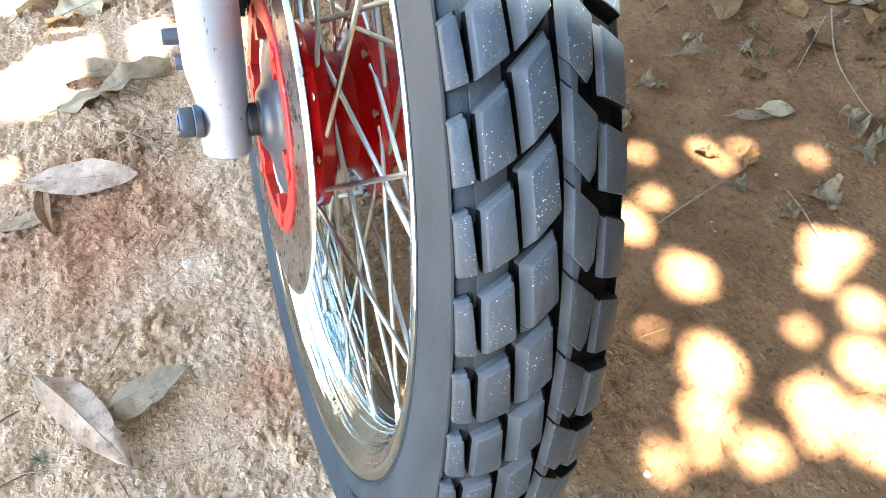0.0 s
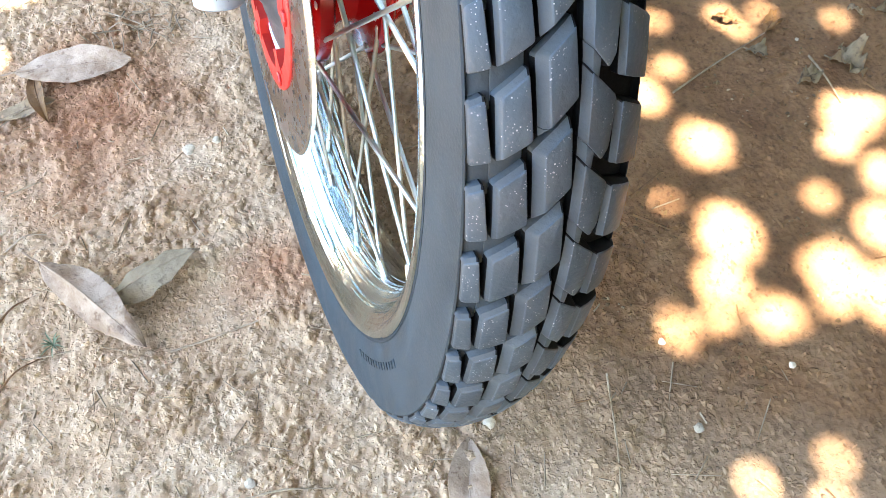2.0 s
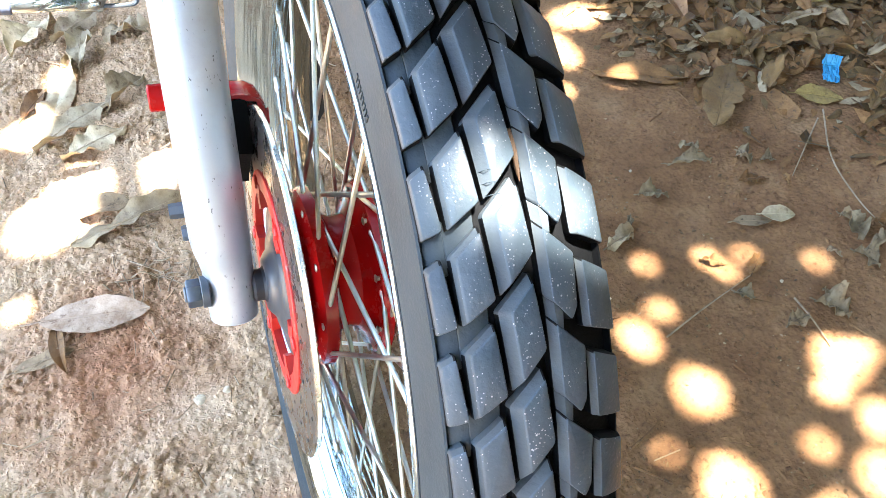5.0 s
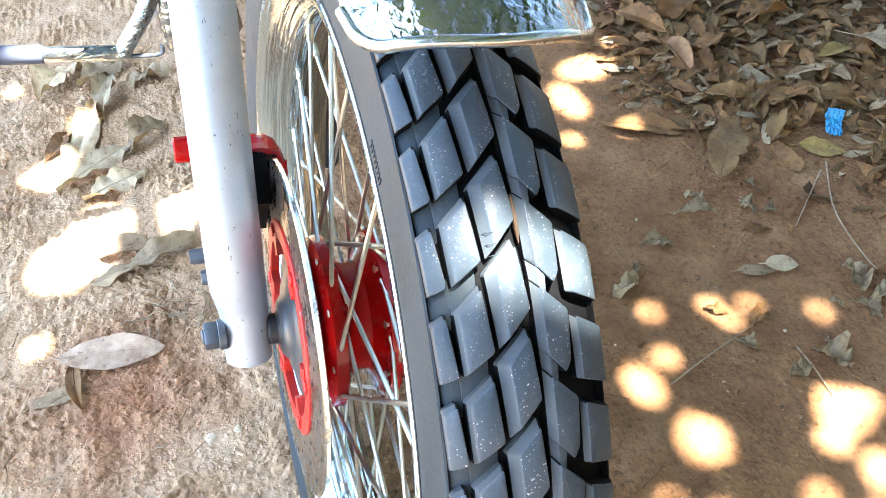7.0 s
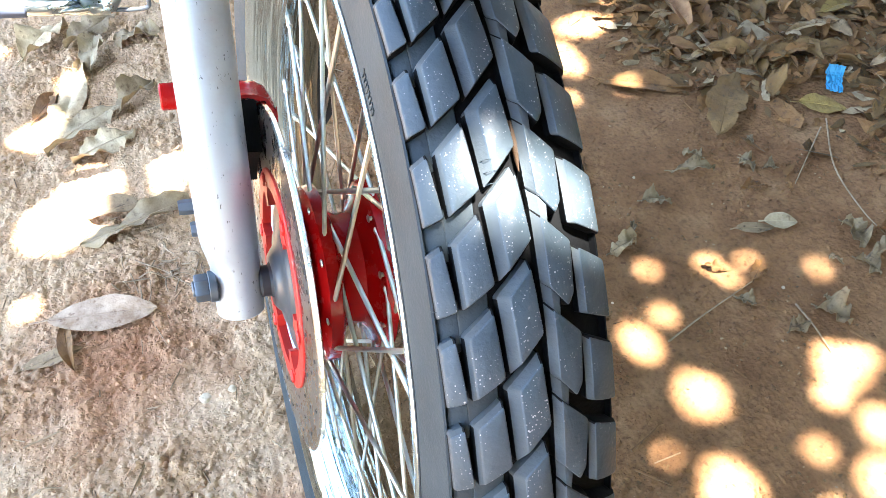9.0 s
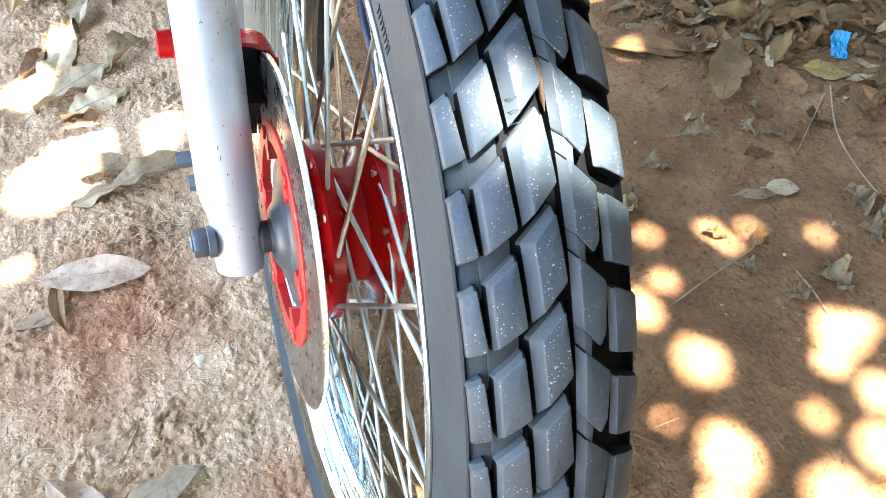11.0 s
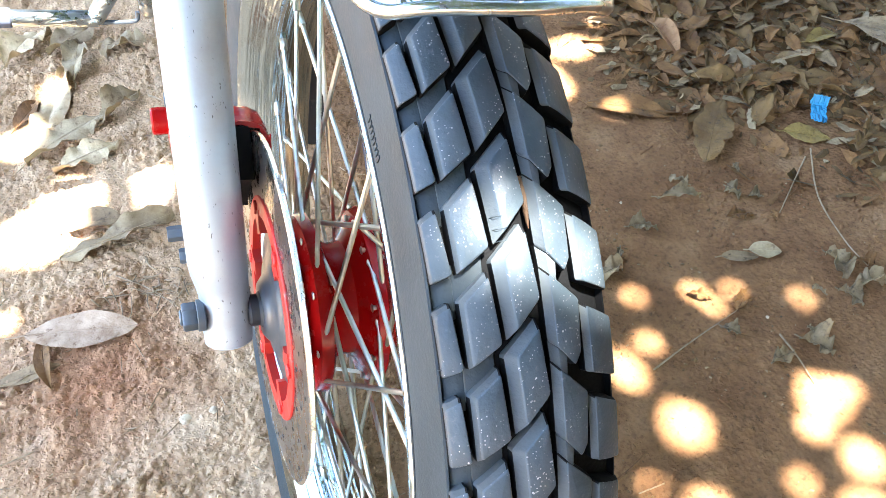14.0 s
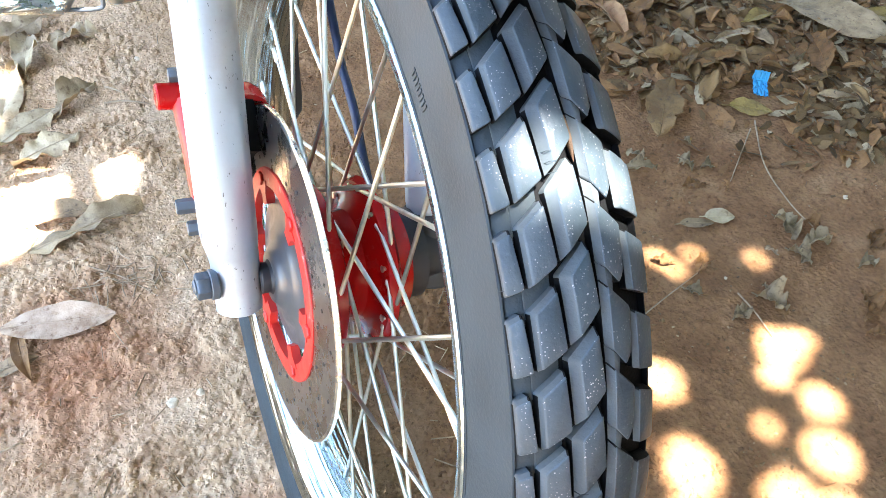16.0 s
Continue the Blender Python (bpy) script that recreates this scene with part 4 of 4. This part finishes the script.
for k, pts in enumerate(TWIGS):
    twig(pts, 0.0019 if k in (0, 1, 5, 6) else 0.0014 if k < 11 else 0.0012, mat=BROWN_LEAF if k in (5, 6, 9, 13) else WOOD)


rnd = random.Random(8)
for k in range(34):
    x, y, a = -0.235 + rnd.gauss(0, 0.034), 0.392 + rnd.gauss(0, 0.020), rnd.uniform(-1.6, 1.6)
    s = rnd.uniform(0.005, 0.022)
    twig(((x - s * math.cos(a), y - s * math.sin(a)), (x + rnd.uniform(-0.004, 0.004), y + rnd.uniform(-0.006, 0.006)), (x + s * math.cos(a), y + s * math.sin(a))), 0.0008 + 0.0007 * rnd.random(), "thin pale root fibre on sandy soil", "root fibres")


def pebble(x, y, r, seed):
    rnd = random.Random(seed)
    bm = bmesh.new()
    bmesh.ops.create_icosphere(bm, subdivisions=2, radius=r)
    for v in bm.verts:
        v.co *= 1 + 0.5 * noise.noise(v.co / r * 1.2 + Vector((seed, 0, 0)))
        v.co.z *= 0.5
    ob = tagged(part("pebble", bm, STONE), "small pale pebble lying on the soil", "pebble", "pebbles")
    ob.matrix_world = pose(x, y, lump(x, y) + 0.25 * r, 0, 0, rnd.uniform(0, 360))


PEBBLES = [
    (-0.206, 0.167, 0.011), (-0.171, 0.166, 0.008), (0.205, -0.254, 0.006), (0.198, -0.345, 0.008), (0.313, -0.322, 0.006), (-0.125, 0.932, 0.014),
    (-0.224, -0.244, 0.008), (0.815, 0.101, 0.007), (0.011, -0.271, 0.010), (0.36, 0.25, 0.004), (0.47, 0.31, 0.004), (0.55, 0.05, 0.004), (0.33, 0.11, 0.003),
]
for k, (x, y, r) in enumerate(PEBBLES):
    pebble(x, y, 0.62 * r, k)


def make_weed(x, y):
    """A tiny green seedling with a star of narrow leaves."""
    rnd = random.Random(4)
    stem = tagged(new("weed"), "tiny green weed seedling growing in sandy soil", "weed")
    stem.matrix_world = pose(x, y, lump(x, y))
    for k in range(11):
        a, s = 6.28 * k / 11 + rnd.uniform(-0.2, 0.2), rnd.uniform(0.010, 0.019)
        c, d = math.cos(a), math.sin(a)
        w = 0.0011
        bm = bmesh.new()
        rows = []
        for i in range(5):
            t = i / 4
            h, q = 0.003 + 0.006 * math.sin(2.2 * t), w * (1 - 0.8 * abs(t - 0.45) / 0.55)
            rows.append([bm.verts.new((c * s * t - d * e * q, d * s * t + c * e * q, h + 0.0004 * abs(e))) for e in (-1, 0, 1)])
        for lo, hi in zip(rows, rows[1:]):
            for i in range(2):
                bm.faces.new((lo[i], lo[i + 1], hi[i + 1], hi[i]))
        bmesh.ops.solidify(bm, geom=list(bm.faces), thickness=0.0003)
        part("leaf_blade", bm, WEED, stem)


make_weed(-0.391, -0.029)


def make_wrapper():
    """A crushed plastic wrapper, one end folded over."""
    bm = bmesh.new()
    n = 12
    grid = []
    for i in range(n + 1):
        row = []
        for j in range(n + 1):
            u, v = i / n - 0.5, j / n - 0.5
            crease = 0.0034 * noise.noise((7 * u, 9 * v, 1.5)) + 0.0018 * noise.noise((19 * u, 17 * v, 4.5))
            fold = 0.010 * max(0.0, u - 0.28) * 6
            row.append(bm.verts.new((0.048 * u - 0.16 * fold, 0.027 * v * (1 + 0.25 * noise.noise((5 * u, 2, 7))), 0.006 + crease + fold)))
        grid.append(row)
    for i in range(n):
        for j in range(n):
            bm.faces.new((grid[i][j], grid[i + 1][j], grid[i + 1][j + 1], grid[i][j + 1]))
    bmesh.ops.recalc_face_normals(bm, faces=bm.faces)
    bmesh.ops.solidify(bm, geom=list(bm.faces), thickness=0.0005)
    ob = tagged(part("wrapper", bm, PAPER, smooth=False), "crumpled bright blue plastic wrapper on leaf litter", "wrapper")
    ob.matrix_world = pose(0.868, 0.373, lump(0.868, 0.373) + 0.006, 10, -10, 57)


make_wrapper()

# ---------------- tree crown overhead, which dapples the sun ----------------
CROWN = 4.0
GAPS = [
    (0.359, -0.055, 0.0240, 0.0285), (0.329, -0.170, 0.0269, 0.0345), (0.293, -0.218, 0.0222, 0.0251), (0.273, -0.253, 0.0076, 0.0064), (0.413, -0.246, 0.0269, 0.0307), (0.392, -0.278, 0.0147, 0.0061), (0.329, -0.270, 0.0220, 0.0188), (0.448, -0.160, 0.0073, 0.0076), (0.542, -0.078, 0.0264, 0.0272), (0.506, -0.108, 0.0182, 0.0176), (0.533, -0.163, 0.0222, 0.0192), (0.494, -0.221, 0.0242, 0.0305), (0.450, -0.296, 0.0278, 0.0377), (0.228, -0.250, 0.0045, 0.0172), (0.286, -0.110, 0.0028, 0.0044), (0.402, 0.146, 0.0075, 0.0102), (0.484, 0.118, 0.0087, 0.0085), (0.494, 0.090, 0.0086, 0.0073), (0.383, 0.069, 0.0097, 0.0089), (0.335, 0.041, 0.0158, 0.0282),
]
GAPS_FAR = [
    (0.570, -0.078, 0.0112, 0.0109), (0.616, 0.060, 0.0067, 0.0082), (0.535, 0.106, 0.0060, 0.0062), (0.582, -0.084, 0.0050, 0.0044), (0.223, -0.410, 0.0066, 0.0066), (0.275, -0.448, 0.0085, 0.0070), (0.303, -0.417, 0.0066, 0.0060), (-0.375, 0.567, 0.0638, 0.0590), (-0.334, 0.624, 0.0467, 0.0549), (-0.205, 0.619, 0.0244, 0.0519), (-0.411, 0.813, 0.0432, 0.0363), (-0.428, 0.405, 0.0107, 0.0078), (-0.355, 0.939, 0.0121, 0.0399), (-0.496, 1.116, 0.0074, 0.0131), (0.579, 0.710, 0.0490, 0.0341), (0.509, 0.632, 0.0184, 0.0587), (0.567, 0.514, 0.0092, 0.0152), (0.663, 0.768, 0.0079, 0.0062), (0.467, 0.525, 0.0058, 0.0175),
]


TYRE_GAPS = [(-0.020, 52.6, 0.0030, 0.0030), (-0.003, 51.4, 0.0046, 0.0052), (0.014, 51.0, 0.0058, 0.0050), (0.029, 49.5, 0.0056, 0.0047)]


def make_crown():
    rnd = random.Random(21)
    shift = SUN * (CROWN / SUN.z)
    gaps = [(x + shift.x, y + shift.y, max(0.66 * a, a - 0.0068), max(0.66 * b, b - 0.0068)) for x, y, a, b in GAPS + GAPS_FAR]
    for x, phi, a, b in TYRE_GAPS:
        p = WHEEL @ on_wheel(x, 0.345, phi)
        q = p + SUN * ((CROWN - p.z) / SUN.z)
        gaps.append((q.x, q.y, a, b))
    verts, faces = [], []

    def inside(px, py, m):
        return any(((px - gx) / (a + m)) ** 2 + ((py - gy) / (b + m)) ** 2 < 1 for gx, gy, a, b in gaps)

    spots = []
    for step, lo, hi, off in ((0.019, 0.021, 9.0, 0.0), (0.019, 0.024, 9.0, 0.5), (0.0085, 0.0075, 0.034, 0.0)):
        for i in range(int(4.0 / step)):
            for j in range(int(4.2 / step)):
                px, py = -1.6 + (i + off) * step + shift.x, -1.6 + (j + off) * step + shift.y
                if hi < 1 and not (-0.6 < px - shift.x < 0.8 and -0.55 < py - shift.y < 1.25 and inside(px, py, hi)):
                    continue
                if not inside(px, py, lo):
                    spots.append((px, py, step))
    for px, py, step in spots:
        t, s, w = rnd.uniform(0, 6.28), 1.15 * step, 0.85 * step
        px, py = px + rnd.uniform(-0.2, 0.2) * step, py + rnd.uniform(-0.2, 0.2) * step
        c, d = math.cos(t), math.sin(t)
        z = CROWN + rnd.uniform(-0.12, 0.12)
        # keep the leaf on its ray towards the sun
        px, py = px + SUN.x / SUN.z * (z - CROWN), py + SUN.y / SUN.z * (z - CROWN)
        k = rnd.uniform(-0.4, 0.4)
        base = len(verts)
        verts += [(px + c * s, py + d * s, z + k * s), (px - d * w, py + c * w, z + 0.003), (px - c * s, py - d * s, z - k * s), (px + d * w, py - c * w, z + 0.003)]
        faces.append((base, base + 1, base + 2, base + 3))
    # wider crown out of view, added to hold back light from overhead
    for _ in range(9000):
        px, py = rnd.uniform(-1.6, 4.6), rnd.uniform(-3.2, 4.6)
        if (abs(px - 0.4 - shift.x) < 1.95 and abs(py - 0.5 - shift.y) < 2.05) or px < -0.9 + 0.2 * py:
            continue
        p = Vector((px, py, CROWN + rnd.uniform(-0.1, 0.6)))
        u = Vector((rnd.gauss(0, 1), rnd.gauss(0, 1), rnd.gauss(0, 0.4))).normalized() * rnd.uniform(0.07, 0.13)
        v = u.cross(Vector((0, 0, 1))).normalized() * 0.06
        base = len(verts)
        verts += [tuple(p + u), tuple(p + v), tuple(p - u), tuple(p - v)]
        faces.append((base, base + 1, base + 2, base + 3))
    me = bpy.data.meshes.new("tree_crown")
    me.from_pydata(verts, [], faces)
    me.materials.append(GREEN_LEAF)
    return tagged(new("tree_crown", me), "dense green leaves of a tree overhead with small gaps", "tree", kind="stuff")


make_crown()


def make_shade():
    """Unseen foliage, added to keep the sky's light from one side; open low down in front."""
    rnd = random.Random(31)
    verts, faces = [], []
    for _ in range(15000):
        a = rnd.uniform(-122, 115)
        h = rnd.random()
        if a < -60 and h < 0.11:
            continue
        r = 4.6 - 1.5 * h ** 2 + rnd.uniform(-0.4, 0.5)
        px, py, z = r * math.cos(radians(a)), r * math.sin(radians(a)) + 0.3, 0.15 + 4.0 * h
        s = rnd.uniform(0.10, 0.22)
        u = Vector((rnd.gauss(0, 1), rnd.gauss(0, 1), rnd.gauss(0, 1))).normalized()
        v = u.orthogonal().normalized() * 0.5
        p = Vector((px, py, z))
        base = len(verts)
        verts += [p + u * s, p + v * s, p - u * s, p - v * s]
        faces.append((base, base + 1, base + 2, base + 3))
    me = bpy.data.meshes.new("bushes")
    me.from_pydata([tuple(v) for v in verts], [], faces)
    me.materials.append(GREEN_LEAF)
    return tagged(new("bushes", me), "added green foliage, unseen, that blocks the sky's light", "bush", kind="stuff")


make_shade()

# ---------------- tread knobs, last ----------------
# outline, then for each side (top, outer, lower, inner) the run of its foot and whether dust lies on it; the others are
# painted dark as shade
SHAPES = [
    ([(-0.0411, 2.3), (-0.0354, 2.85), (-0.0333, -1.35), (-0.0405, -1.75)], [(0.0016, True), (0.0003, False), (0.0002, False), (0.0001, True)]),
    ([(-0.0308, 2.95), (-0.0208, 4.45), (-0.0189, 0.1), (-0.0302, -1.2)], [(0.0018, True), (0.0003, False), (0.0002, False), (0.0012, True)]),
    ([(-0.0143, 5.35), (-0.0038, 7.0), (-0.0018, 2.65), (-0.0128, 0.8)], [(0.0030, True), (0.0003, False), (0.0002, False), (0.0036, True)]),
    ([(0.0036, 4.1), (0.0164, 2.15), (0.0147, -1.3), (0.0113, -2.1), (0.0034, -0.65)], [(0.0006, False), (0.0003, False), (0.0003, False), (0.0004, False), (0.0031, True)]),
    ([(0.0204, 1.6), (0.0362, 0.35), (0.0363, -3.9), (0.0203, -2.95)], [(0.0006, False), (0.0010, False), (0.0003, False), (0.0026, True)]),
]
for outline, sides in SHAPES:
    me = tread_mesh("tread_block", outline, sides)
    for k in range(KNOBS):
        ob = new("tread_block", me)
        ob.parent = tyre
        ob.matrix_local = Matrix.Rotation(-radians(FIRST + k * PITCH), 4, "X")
# raised floors of the cross grooves, and the ties between the knobs of the fourth row
WEBS = [
    ([(-0.0404, -1.2), (-0.0322, -0.7), (-0.0322, -4.2), (-0.0404, -4.6)], -0.0060),
    ([(-0.0322, -0.7), (-0.0204, 0.6), (-0.0210, -2.3), (-0.0322, -3.7)], -0.0056),
    ([(0.0036, -0.3), (0.0082, -1.0), (0.0072, -2.7), (0.0042, -2.6)], -0.0012),
]
for outline, height in WEBS:
    me = tread_mesh("groove_web", outline, [(0.0, True), (0.0004, False), (0.0, True), (0.0030 if outline[0][0] > 0 else 0.0002, True)], 0.005, height, 0.0004, 0.0006)
    me.materials[0] = RUBBER if outline[0][0] < 0 else DUSTY_RUBBER
    for k in range(KNOBS):
        ob = new("groove_web", me)
        ob.parent = tyre
        ob.matrix_local = Matrix.Rotation(-radians(FIRST + k * PITCH), 4, "X")


# bits of dried mud caught in the tread, and fine rubber hairs left by the mould
MUD = make_leaf("dried_mud", (0.06, 0.036, 0.02), (0.11, 0.07, 0.042), (0.06, 0.035, 0.02))
for x, phi, length, width in ((-0.0003, 54.4, 0.020, 0.0013),):
    bm = bmesh.new()
    bmesh.ops.create_icosphere(bm, subdivisions=2, radius=1.0)
    for v in bm.verts:
        k = 1 + 0.35 * noise.noise(v.co * 1.7 + Vector((phi, 0, 0)))
        along = math.degrees(v.co.y * length * 0.5 * k / 0.345)
        v.co = on_wheel(x + v.co.x * width * k, crown(x) - 0.0040 + v.co.z * 0.0016 * k, phi + along)
    part("dried_mud", bm, MUD, tyre, "light brown dried mud")
for x, phi in ((-0.0162, 53.4), (-0.0158, 52.6), (-0.0155, 51.8), (-0.0415, 44.0), (-0.0414, 39.2), (-0.0165, 27.5)):
    bm = bmesh.new()
    p = on_wheel(x, crown(x) - 0.004, phi)
    tube(bm, [p, p + on_wheel(0.001, 0.004, phi), p + on_wheel(0.0045, 0.0055, phi)], [0.0002, 0.0002, 0.0001], 5)
    part("rubber_hair", bm, RUBBER, tyre)
